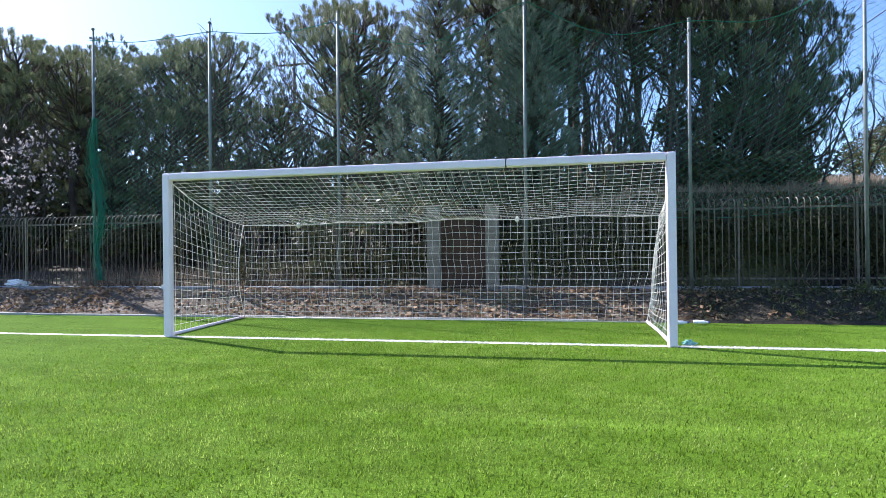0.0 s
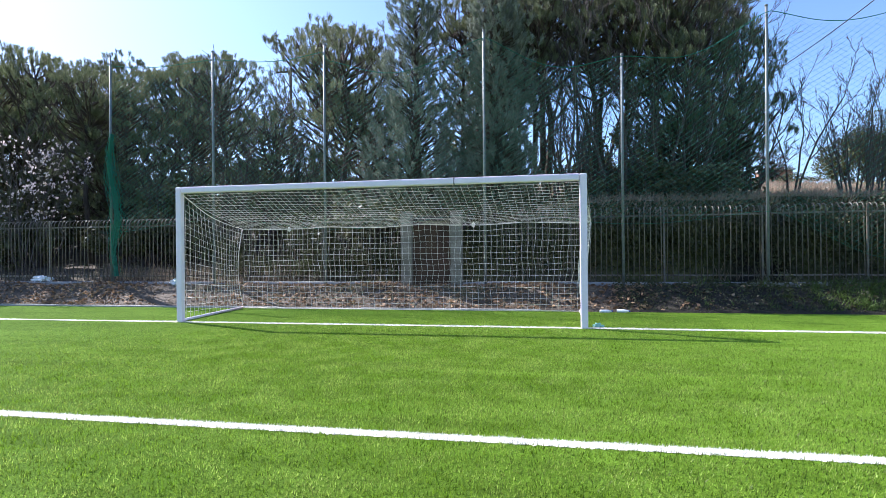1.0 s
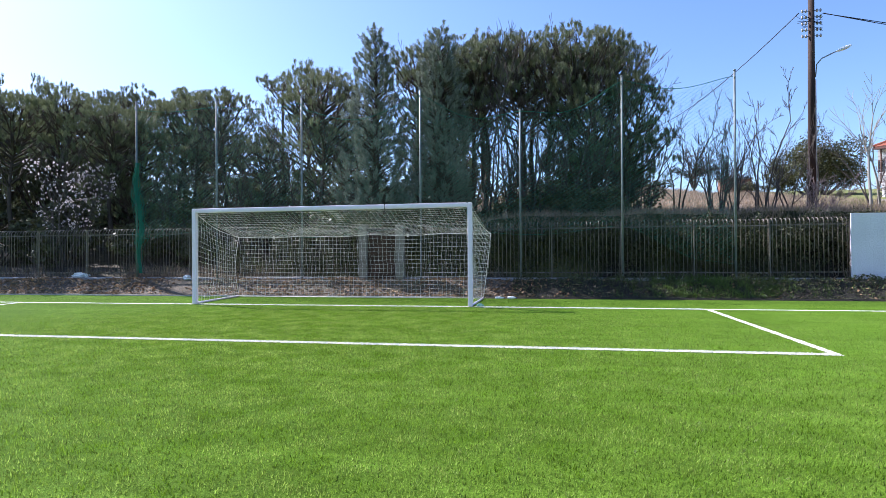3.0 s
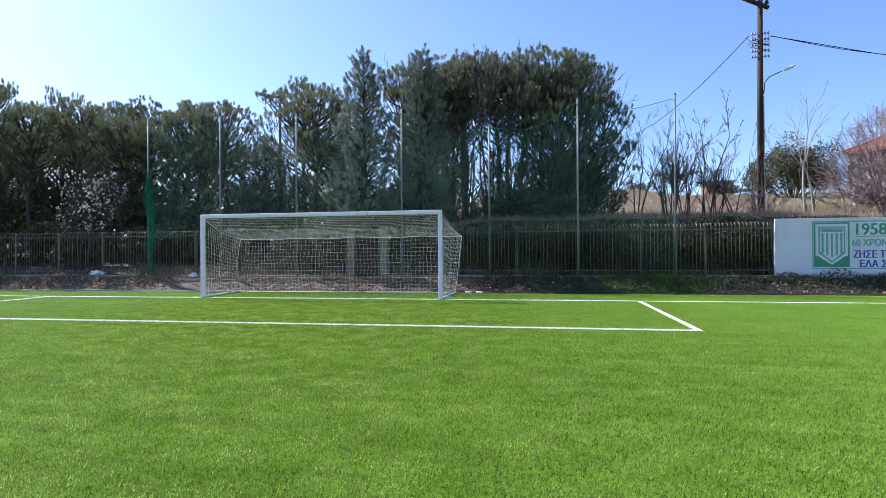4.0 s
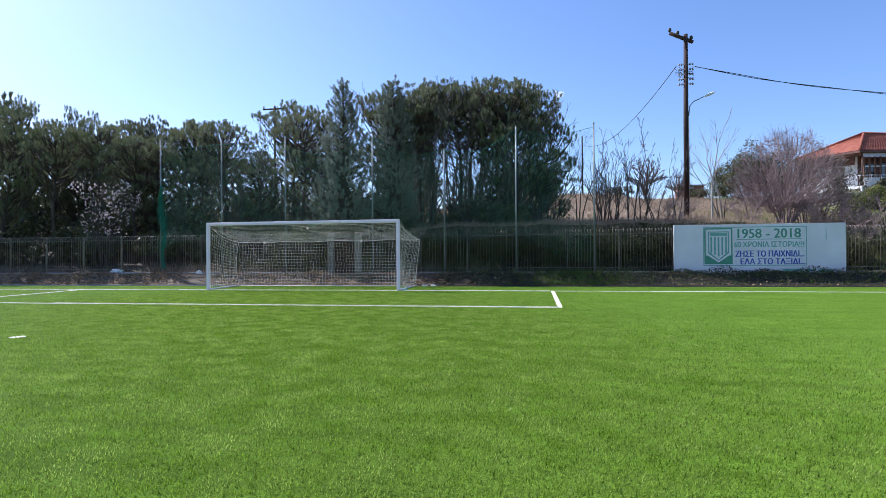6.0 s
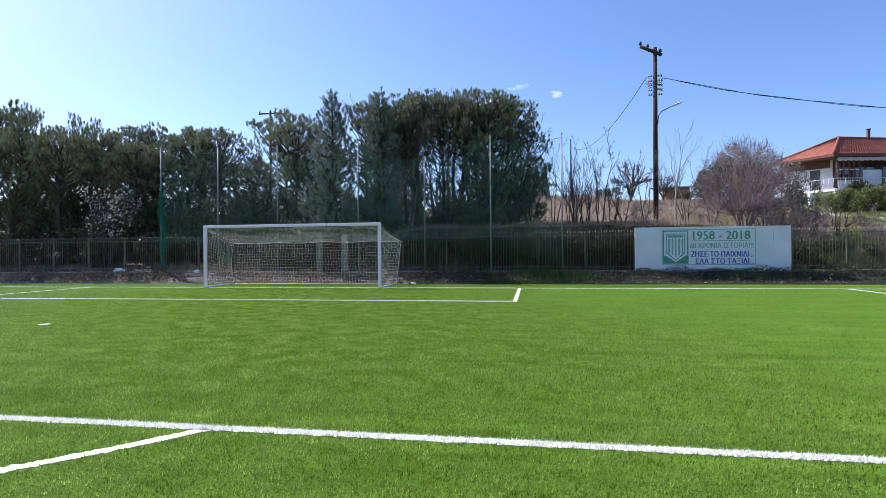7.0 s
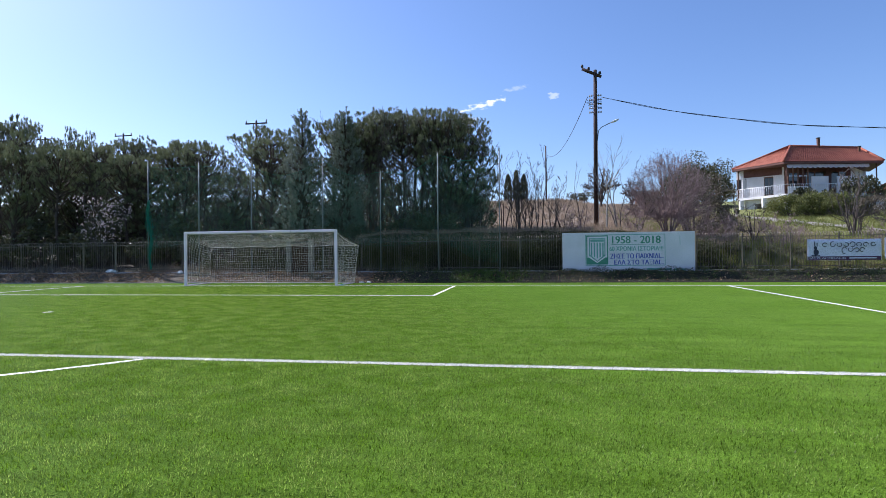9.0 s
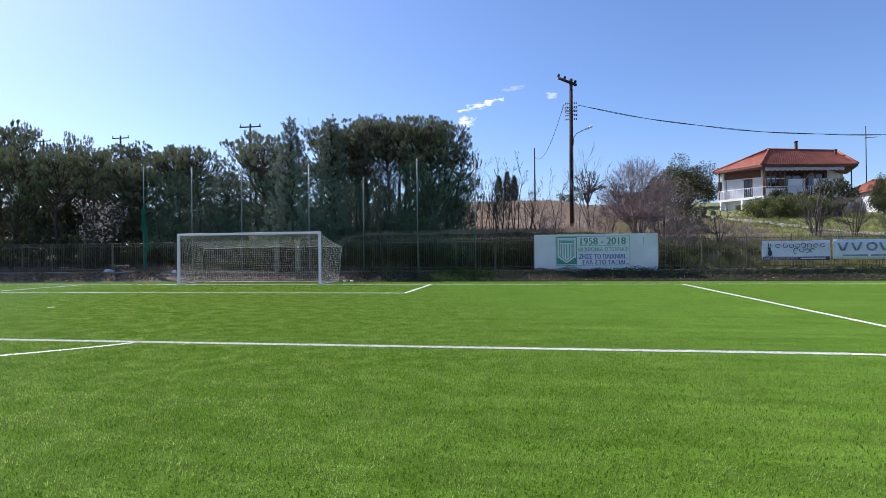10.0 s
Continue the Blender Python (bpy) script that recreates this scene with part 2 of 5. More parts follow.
# ---- builders ----
def shaped(name, verts, faces, material, smooth=False):
    me = bpy.data.meshes.new(name)
    if isinstance(verts, np.ndarray):
        k = faces.shape[1]
        me.vertices.add(len(verts))
        me.vertices.foreach_set("co", verts.astype(np.float32).ravel())
        me.loops.add(faces.size)
        me.loops.foreach_set("vertex_index", faces.astype(np.int32).ravel())
        me.polygons.add(len(faces))
        me.polygons.foreach_set("loop_start", np.arange(0, faces.size, k, dtype=np.int32))
        me.update(calc_edges=True)
        me.validate()
    else:
        me.from_pydata([tuple(v) for v in verts], [], faces)
        me.update()
    me.materials.append(material)
    if smooth:
        me.shade_smooth()
    return me


def part(name, data, material, parent, label=""):
    """Links a bmesh, or a mesh, as ONE mesh object under a thing or under a part."""
    if isinstance(data, bmesh.types.BMesh):
        me = bpy.data.meshes.new(name)
        data.to_mesh(me)
        data.free()
        me.materials.append(material)
    else:
        me = data
    ob = new(name, me)
    ob.parent = parent
    return tagged(ob, label)


def thing(name, m, label, category, group="", kind=""):
    ob = new(name)
    ob.empty_display_size = 0.2
    ob.matrix_basis = m
    return tagged(ob, label, category, group, kind)


def solid(name, data, material, label, category, group="", kind="", m=None):
    ob = part(name, data, material, None)
    if m is not None:
        ob.matrix_basis = m
    return tagged(ob, label, category, group, kind)


def box(bm, x0, x1, y0, y1, z0, z1, bevel=0.0):
    made = bmesh.ops.create_cube(bm, size=1.0, matrix=Matrix.Translation(((x0 + x1) / 2, (y0 + y1) / 2, (z0 + z1) / 2)) @ Matrix.Diagonal((x1 - x0, y1 - y0, z1 - z0, 1)))
    if bevel:
        edges = {e for v in made["verts"] for e in v.link_edges}
        bmesh.ops.bevel(bm, geom=list(edges), offset=bevel, segments=2, affect="EDGES", profile=0.5)
    return bm


def boxes(*rows, bevel=0.0):
    bm = bmesh.new()
    for r in rows:
        box(bm, *r, bevel=bevel)
    return bm


class Tubes:
    """Many thin round tubes in one mesh."""

    def __init__(self):
        self.v, self.f = [], []

    def add(self, pts, radii, sides=5, caps=True):
        pts = [Vector(p) for p in pts]
        if not hasattr(radii, "__len__"):
            radii = [radii] * len(pts)
        ref = None
        base = len(self.v)
        for i, p in enumerate(pts):
            d = (pts[min(i + 1, len(pts) - 1)] - pts[max(i - 1, 0)])
            d = d.normalized() if d.length > 1e-9 else Vector((0, 0, 1))
            if ref is None:
                ref = Vector((1, 0, 0)) if abs(d.x) < 0.8 else Vector((0, 1, 0))
            u = (ref - d * ref.dot(d)).normalized()
            ref = u
            w = d.cross(u)
            for k in range(sides):
                a = 2 * math.pi * k / sides
                self.v.append(p + radii[i] * (math.cos(a) * u + math.sin(a) * w))
        for i in range(len(pts) - 1):
            for k in range(sides):
                a, b = base + i * sides + k, base + i * sides + (k + 1) % sides
                self.f.append((a, b, b + sides, a + sides))
        if caps and sides > 2:
            self.f.append(tuple(base + k for k in reversed(range(sides))))
            self.f.append(tuple(base + (len(pts) - 1) * sides + k for k in range(sides)))

    def mesh(self, name, material, smooth=True):
        return shaped(name, self.v, self.f, material, smooth)


def tube_mesh(name, pts, radii, material, sides=10):
    t = Tubes()
    t.add(pts, radii, sides)
    return t.mesh(name, material)


def smooth01(a, b, v):
    t = np.clip((v - a) / (b - a), 0, 1)
    return t * t * (3 - 2 * t)


def ripple(x, y):
    return (np.sin(x * 1.7 + 1.3 * np.sin(y * 0.9)) * np.sin(y * 1.4 + 0.8 * np.sin(x * 0.7)) + 0.5 * np.sin(x * 4.3 + y * 2.1) * np.sin(y * 5.1 - x * 1.2))


def height(x, y):
    """The ground behind and around the pitch."""
    x, y = np.asarray(x, float), np.asarray(y, float)
    verge = 0.44 * smooth01(2.45, 3.45, y) + 0.03
    bank = 0.35 + 1.55 * smooth01(-5, 5, x) - 0.90 * smooth01(16.5, 23, x)
    steep = bank * smooth01(4.05, 5.4, y)
    slope = 0.1325 * np.clip(y - 7, 0, 52) - 0.06 * np.clip(y - 62, 0, 400)
    rough = ripple(x, y) * (0.035 * smooth01(2.6, 3.2, y) + 0.05 * smooth01(8, 20, y))
    z = verge + steep + slope + rough
    return np.where(y < 2.44, -0.03, z)


def needles(centres, axes, per, length, width, spread, rng, jitter=0.06, droop=0.0):
    """Tufts: 'per' thin blades leaving each centre in a cone round its axis."""
    n = len(centres) * per
    c = np.repeat(centres, per, 0) + rng.normal(0, jitter, (n, 3))
    d = np.repeat(axes, per, 0) + rng.normal(0, spread, (n, 3))
    d[:, 2] -= droop
    d /= np.linalg.norm(d, axis=1)[:, None] + 1e-9
    side = np.cross(d, rng.normal(0, 1, (n, 3)))
    side /= np.linalg.norm(side, axis=1)[:, None] + 1e-9
    ln = length * rng.uniform(0.6, 1.25, (n, 1))
    w = width * rng.uniform(0.7, 1.3, (n, 1))
    v = np.stack([c - side * w * 0.5, c + side * w * 0.5, c + d * ln + side * w * 0.15], 1).reshape(-1, 3)
    return v, np.arange(n * 3).reshape(-1, 3)


def brushes(centres, axes, per, tall, length, width, rng, splay=1.0):
    """Cushion-like tufts: blades leaving a short stem all round, blunt and domed at the top."""
    n = len(centres) * per
    axes = axes / (np.linalg.norm(axes, axis=1)[:, None] + 1e-9)
    size = np.repeat(rng.uniform(0.75, 1.3, (len(centres), 1)), per, 0)
    ax = np.repeat(axes, per, 0)
    along = rng.random((n, 1)) ** 0.8
    c = np.repeat(centres, per, 0) + ax * tall * size * along
    rad = rng.normal(0, 1, (n, 3))
    rad -= ax * np.sum(rad * ax, 1)[:, None]
    rad /= np.linalg.norm(rad, axis=1)[:, None] + 1e-9
    d = ax * rng.uniform(0.55, 1.0, (n, 1)) + rad * rng.uniform(0.15, 0.8, (n, 1)) * splay
    d /= np.linalg.norm(d, axis=1)[:, None] + 1e-9
    side = np.cross(d, rad + rng.normal(0, 0.5, (n, 3)))
    side /= np.linalg.norm(side, axis=1)[:, None] + 1e-9
    ln = length * size * rng.uniform(0.8, 1.1, (n, 1))
    w = width * rng.uniform(0.7, 1.3, (n, 1))
    v = np.stack([c, c + d * ln + side * w * 0.5, c + d * ln - side * w * 0.5], 1).reshape(-1, 3)
    return v, np.arange(n * 3).reshape(-1, 3)


def leaves(points, size, rng, flat=0.0):
    """One small folded leaf (a rhomb) at every point."""
    n = len(points)
    d = rng.normal(0, 1, (n, 3))
    d[:, 2] *= 1 - flat
    d /= np.linalg.norm(d, axis=1)[:, None]
    s = np.cross(d, rng.normal(0, 1, (n, 3)))
    s /= np.linalg.norm(s, axis=1)[:, None] + 1e-9
    k = size * rng.uniform(0.6, 1.3, (n, 1))
    v = np.stack([points - d * k * 0.5, points + s * k * 0.28, points + d * k * 0.5, points - s * k * 0.28], 1).reshape(-1, 3)
    return v, np.arange(n * 4).reshape(-1, 4)


def grow(t, rng, start, way, length, radius, levels, tips, up=0.15, bend=0.18, kids=(3, 5), shrink=0.62, sides=5, seg=5, lean=(0.4, 0.85), floor=0.0075):
    """A branch with its side branches; its last points go to tips."""
    pts, rad, p, d = [start], [radius], np.array(start, float), np.array(way, float)
    for i in range(seg):
        d = d + rng.normal(0, bend, 3) + np.array((0, 0, up))
        d /= np.linalg.norm(d)
        p = p + d * length / seg
        pts.append(p.copy())
        rad.append(max(floor, radius * (1 - 0.7 * (i + 1) / seg)))
    t.add(pts, rad, sides, caps=False)
    tips.append((pts[-1], d.copy(), levels))
    if levels > 0:
        for k in range(rng.integers(kids[0], kids[1] + 1)):
            i = rng.integers(1, seg + 1)
            a = rng.normal(0, 1, 3)
            side = np.cross(d, a)
            side /= np.linalg.norm(side) + 1e-9
            w = d * rng.uniform(0.7, 1.1) + side * rng.uniform(*lean)
            w /= np.linalg.norm(w)
            grow(t, rng, pts[i], w, length * shrink * rng.uniform(0.7, 1.1), max(floor, rad[i] * 0.72), levels - 1, tips, up, bend, kids, shrink, max(3, sides - 1), max(3, seg - 1), lean, floor)


# ---- ground, pitch and lines ----
def ground_material():
    m = mat("verge_and_hill", (0.10, 0.078, 0.055), (0.19, 0.155, 0.115), 0.95, 1.4, 22, 0.7, 0.05, c=(0.06, 0.05, 0.033))
    n, l = m.node_tree.nodes, m.node_tree.links
    bs = next(k for k in n if k.type == "BSDF_PRINCIPLED")
    soil = bs.inputs["Base Color"].links[0].from_socket
    co = n.new("ShaderNodeTexCoord")
    sp = n.new("ShaderNodeSeparateXYZ")
    l.new(co.outputs["Object"], sp.inputs[0])
    big = n.new("ShaderNodeTexNoise")
    big.inputs["Scale"].default_value, big.inputs["Detail"].default_value = 0.35, 5
    l.new(co.outputs["Object"], big.inputs["Vector"])

    def ranged(socket, a, b):
        r = n.new("ShaderNodeMapRange")
        r.inputs[1].default_value, r.inputs[2].default_value = a, b
        l.new(socket, r.inputs[0])
        return r.outputs[0]

    def calc(op, p, q):
        k = n.new("ShaderNodeMath")
        k.operation = op
        for i, v in enumerate((p, q)):
            if isinstance(v, float):
                k.inputs[i].default_value = v
            else:
                l.new(v, k.inputs[i])
        return k.outputs[0]

    def over(fac, below, colours):
        r = n.new("ShaderNodeValToRGB")
        r.color_ramp.elements[0].position, r.color_ramp.elements[1].position = 0.35, 0.65
        r.color_ramp.elements[0].color, r.color_ramp.elements[1].color = [(*k, 1) for k in colours]
        f = n.new("ShaderNodeTexNoise")
        f.inputs["Scale"].default_value, f.inputs["Detail"].default_value = 2.2, 6
        l.new(co.outputs["Object"], f.inputs["Vector"])
        l.new(f.outputs["Fac"], r.inputs[0])
        k = n.new("ShaderNodeMix")
        k.data_type = "RGBA"
        l.new(fac, k.inputs[0])
        l.new(below, k.inputs[6])
        l.new(r.outputs[0], k.inputs[7])
        return k.outputs[2]

    # soil past x = 4: dark leaf mulch, deepened to stand in for shade
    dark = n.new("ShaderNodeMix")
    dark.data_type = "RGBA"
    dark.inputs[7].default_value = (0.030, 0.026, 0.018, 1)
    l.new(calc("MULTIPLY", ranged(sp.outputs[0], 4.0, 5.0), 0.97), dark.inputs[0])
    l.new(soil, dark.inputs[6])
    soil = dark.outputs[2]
    wob = calc("MULTIPLY", calc("SUBTRACT", big.outputs["Fac"], 0.5), 9.0)
    yw = calc("ADD", sp.outputs[1], wob)
    xw = calc("ADD", sp.outputs[0], wob)
    grass = over(ranged(yw, 3.4, 6.0), soil, ((0.11, 0.135, 0.035), (0.23, 0.225, 0.075)))
    field = calc("MULTIPLY", ranged(yw, 4.8, 7.5), ranged(xw, 31.0, 26.0))
    col = over(field, grass, ((0.20, 0.155, 0.11), (0.31, 0.245, 0.175)))
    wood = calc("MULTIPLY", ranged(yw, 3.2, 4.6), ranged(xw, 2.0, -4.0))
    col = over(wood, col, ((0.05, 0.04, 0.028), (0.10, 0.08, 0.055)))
    l.new(col, bs.inputs["Base Color"])
    return m


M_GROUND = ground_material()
gx = np.unique(np.concatenate([np.linspace(-2500, -120, 12), np.linspace(-120, -30, 30), np.arange(-30, 50, 0.4), np.linspace(50, 140, 40), np.linspace(140, 2500, 12)]))
gy = np.unique(np.concatenate([np.linspace(-2500, -60, 12), [-20, 0, 2.3, 2.43, 2.45], np.arange(2.6, 9, 0.2), np.arange(9, 70, 0.8), np.linspace(70, 300, 30), np.linspace(300, 3000, 12)]))
GX, GY = np.meshgrid(gx, gy)
GZ = height(GX, GY)
idx = np.arange(GX.size).reshape(GX.shape)
gf = np.stack([idx[:-1, :-1], idx[:-1, 1:], idx[1:, 1:], idx[1:, :-1]], -1).reshape(-1, 4)
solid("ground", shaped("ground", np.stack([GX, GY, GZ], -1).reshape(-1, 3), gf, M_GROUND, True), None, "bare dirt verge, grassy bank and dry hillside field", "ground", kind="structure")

EDGE = 2.40
solid("pitch", boxes((-45, 45, -90, EDGE, -0.05, 0.0)), M_TURF, "bright green artificial turf football pitch", "pitch", kind="structure")

LINES = thing("pitch_markings", pose(0, 0, 0), "white lines sewn into the green turf", "markings", kind="structure")
rng = np.random.default_rng(5)


def strip(path, width, name="line"):
    """A flat white line with slightly ragged edges along a plan path."""
    path = np.array(path, float)
    seg = np.linalg.norm(np.diff(path, axis=0), axis=1)
    s = np.concatenate([[0], np.cumsum(seg)])
    q = np.arange(0, s[-1] + 0.025, 0.025)
    px, py = np.interp(q, s, path[:, 0]), np.interp(q, s, path[:, 1])
    dx, dy = np.gradient(px), np.gradient(py)
    n = np.hypot(dx, dy) + 1e-9
    nx, ny = -dy / n, dx / n
    a, b = width / 2 + rng.normal(0, 0.008, len(q)), width / 2 + rng.normal(0, 0.008, len(q))
    v = np.concatenate([np.stack([px + nx * a, py + ny * a, np.full(len(q), 0.004)], 1), np.stack([px - nx * b, py - ny * b, np.full(len(q), 0.004)], 1)])
    i = np.arange(len(q) - 1)
    f = np.stack([i + len(q), i + len(q) + 1, i + 1, i], 1)
    part(name, shaped(name, v, f, M_LINE), None, LINES)


W = 0.11
GA, PA = 9.13, 20.2
strip([(-44, 0), (44, 0)], W)
strip([(-GA, -5.45), (GA, -5.45)], W)
strip([(-GA, -0.06), (-GA, -5.50)], W)
strip([(GA, -0.06), (GA, -5.50)], W)
strip([(-PA, -16.5), (PA, -16.5)], W)
strip([(-PA, -0.06), (-PA, -16.55)], W)
strip([(PA, -0.06), (PA, -16.55)], W)
arc = [(8.94 * math.cos(a), -11.05 + 8.94 * math.sin(a)) for a in np.linspace(-math.pi / 2 - 0.912, -math.pi / 2 + 0.912, 60)]
strip(arc, W)
spot = bmesh.new()
bmesh.ops.create_circle(spot, cap_ends=True, segments=24, radius=0.115, matrix=Matrix.Translation((-0.05, -11.05, 0.006)))
part("penalty_spot", spot, M_LINE, LINES)

# fibres standing in the turf, closest where the camera passes
A, B = np.array((0.2, -2.5)), np.array((11.8, -21.3))
AX = (B - A) / np.linalg.norm(B - A)
SIDE = np.array((-AX[1], AX[0]))


def fibres(n, spread, h, w, seed):
    r = np.random.default_rng(seed)
    u = r.uniform(-2.0, np.linalg.norm(B - A) + 3.2, n) + r.normal(0, 1.6, n)
    v = r.normal(0, spread, n)
    p = A + u[:, None] * AX + v[:, None] * SIDE
    p = p[p[:, 1] < 2.3]
    return p, h * r.uniform(0.6, 1.2, len(p)), w


def on_line(p):
    x, y = p[:, 0], p[:, 1]
    r = np.hypot(x, y + 11.05)
    k = (np.abs(y) < W / 2) | ((np.abs(y + 5.45) < W / 2) & (np.abs(x) < GA)) | (np.abs(y + 16.5) < W / 2)
    k |= (np.abs(np.abs(x) - GA) < W / 2) & (y > -5.5) & (y < 0)
    return k | ((np.abs(r - 8.94) < W / 2) & (y < -16.5))


def blades(p, h, w, seed):
    r = np.random.default_rng(seed)
    n = len(p)
    a = r.uniform(0, math.pi * 2, n)
    s = np.stack([np.cos(a), np.sin(a), np.zeros(n)], 1) * w * 0.5
    lean = np.stack([r.normal(0.003, 0.008, n), r.normal(-0.003, 0.008, n), h], 1)
    c = np.stack([p[:, 0], p[:, 1], np.full(n, -0.001)], 1)
    return np.stack([c - s, c + s, c + lean], 1).reshape(-1, 3), np.arange(n * 3).reshape(-1, 3)


fp, fh, fw = fibres(760000, 3.5, 0.027, 0.0075, 11)
white = on_line(fp)
v, f = blades(fp[~white], fh[~white], fw, 12)
solid("turf_fibres", shaped("turf_fibres", v, f, M_BLADE), None, "short bright green plastic turf fibres on the pitch", "turf", kind="stuff")
lp = np.concatenate([np.stack([rng.uniform(-5, GA, 24000), -5.45 + rng.uniform(-W / 2, W / 2, 24000)], 1), np.stack([rng.uniform(0, 18, 30000), -16.5 + rng.uniform(-W / 2, W / 2, 30000)], 1), np.stack([rng.uniform(-5, 9, 12000), rng.uniform(-W / 2, W / 2, 12000)], 1)])
v, f = blades(lp, 0.024 * rng.uniform(0.6, 1.2, len(lp)), 0.007, 13)
solid("white_turf_fibres", shaped("white_turf_fibres", v, f, M_LINEB), None, "short white plastic turf fibres along the painted lines", "turf", kind="stuff")

# concrete edging between turf and verge, and the low wall under the fence
kerb = thing("pitch_edging", pose(0, 0, 0), "narrow pale concrete edging along the turf", "kerb", kind="structure")
for k in range(24):
    x0 = -45 + 2 * k
    part("edging_stone", boxes((x0 + 0.006, x0 + 1.994, EDGE + 0.003, EDGE + 0.085, -0.1, 0.035 + 0.006 * math.sin(k * 2.3)), bevel=0.008), M_CONC, kerb)
solid("low_wall", boxes((-46, 46, 3.68, 3.92, 0.0, 0.53), bevel=0.02), M_CONC, "low grey concrete wall carrying the fence", "wall", kind="structure")


# ---- goal ----
goal = thing("football_goal", pose(0, 0, 0), "white full-size football goal with a sagging cord net", "goal")
PX, PR = 3.72, 0.058
for sx in (-1, 1):
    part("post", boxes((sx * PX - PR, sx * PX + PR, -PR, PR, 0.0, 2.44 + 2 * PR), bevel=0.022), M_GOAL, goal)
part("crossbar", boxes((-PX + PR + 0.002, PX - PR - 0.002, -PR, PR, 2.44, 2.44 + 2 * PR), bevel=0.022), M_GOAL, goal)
part("tape", boxes((1.55, 1.59, -PR - 0.003, PR + 0.003, 2.437, 2.443 + 2 * PR), bevel=0.02), M_IRON, goal, "dark tape round the crossbar")
for sx in (-1, 1):
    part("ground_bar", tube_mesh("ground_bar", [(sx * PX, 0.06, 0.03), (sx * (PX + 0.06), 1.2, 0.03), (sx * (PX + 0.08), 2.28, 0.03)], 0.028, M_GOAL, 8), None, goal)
part("ground_bar", tube_mesh("ground_bar", [(-3.8, 2.3, 0.02), (3.8, 2.3, 0.02)], 0.012, M_NET, 8), None, goal)


def wave(a, b, s):
    return math.sin(a * 2.1 + s) * math.sin(b * 2.7 + 1.7 * s) + 0.5 * math.sin(a * 5.3 + 2 * s) * math.sin(b * 4.1 - s)


def top_edge(x):
    """Height of the net's upper back edge, tied up at a few places."""
    return 1.87 + 0.02 * (x / 3.7) - 0.035 * abs(math.sin((x + 3.72) * 1.5))


def net_top(u, v):
    x = -3.72 + 7.50 * u
    y = 0.02 + 2.26 * v
    z = 2.46 * (1 - v) + top_edge(x) * v - 0.10 * math.sin(math.pi * v) * (0.55 + 0.45 * math.sin(math.pi * u)) + 0.012 * wave(x, y, 0.3)
    return x + 0.09 * v * (2 * u - 1) + 0.16 * v * u ** 6 + 0.012 * wave(y, x, 1.1), y, z


def net_back(u, v):
    x = -3.72 + 7.50 * u
    z = top_edge(x) * (1 - v) + 0.03 * v
    y = 2.28 + 0.03 * v + 0.10 * math.sin(math.pi * v) * math.sin(1.4 * x + 0.6) + 0.035 * wave(x, z, 2.2)
    return x + 0.09 * (2 * u - 1) + 0.16 * (1 - v) * u ** 6 + 0.02 * wave(z, x, 0.7) + 0.02 * math.sin(z * 9) * math.sin(math.pi * v), y, z + 0.015 * wave(x * 1.5, z, 3.0)


def net_side(sx):
    def f(u, v):
        yb = 2.28 * u
        top = 2.46 + (top_edge(sx * 3.75) - 2.46) * u - 0.12 * math.sin(math.pi * u)
        z = top * (1 - v) + 0.03 * v
        belly = 0.10 * math.sin(math.pi * u) * math.sin(math.pi * v)
        return sx * (PX + 0.09 * u + (0.22 * u * (1 - v) if sx > 0 else 0) - belly + 0.018 * wave(yb, z, 4 + sx)), yb - 0.16 * u * math.sin(math.pi * v) * (1 if sx < 0 else 0.6) + 0.02, z
    return f


def netting(t, f, nu, nv, r):
    for i in range(nu + 1):
        t.add([f(i / nu, j / nv) for j in range(nv + 1)], r, 3, caps=False)
    for j in range(nv + 1):
        t.add([f(i / nu, j / nv) for i in range(nu + 1)], r, 3, caps=False)


for name, f, nu, nv in (("roof_net", net_top, 60, 19), ("back_net", net_back, 60, 15), ("side_net", net_side(-1), 17, 17), ("side_net", net_side(1), 17, 17)):
    t = Tubes()
    netting(t, f, nu, nv, 0.0029 if name == "roof_net" else 0.0036)
    part(name, t.mesh(name, M_NET), None, goal, "white knotted cord net")
for f, pts in (("edge_rope", [net_top(i / 60, 1.0) for i in range(61)]), ("edge_rope", [net_side(-1)(1.0, i / 20) for i in range(21)]), ("edge_rope", [net_side(1)(1.0, i / 20) for i in range(21)]), ("edge_rope", [net_side(-1)(i / 20, 0.0) for i in range(21)]), ("edge_rope", [net_side(1)(i / 20, 0.0) for i in range(21)])):
    part(f, tube_mesh(f, pts, 0.008, M_NET, 5), None, goal)
for x in (-2.62, 1.6):
    knots = bmesh.new()
    bmesh.ops.create_icosphere(knots, subdivisions=1, radius=0.045, matrix=Matrix.Translation((x, 2.28, top_edge(x))) @ Matrix.Diagonal((1, 1, 1.4, 1)))
    part("tied_knot", knots, M_NET, goal)
for a, b in (((4.03, 2.28, 1.90), (4.80, 3.47, 2.16)), ((-3.87, 2.28, 1.86), (-5.30, 3.47, 2.0))):
    mid = [Vector(a).lerp(Vector(b), k / 8) - Vector((0, 0, 0.06 * math.sin(math.pi * k / 8))) for k in range(9)]
    part("stay_rope", tube_mesh("stay_rope", mid, 0.005, M_IRON, 5), None, goal)

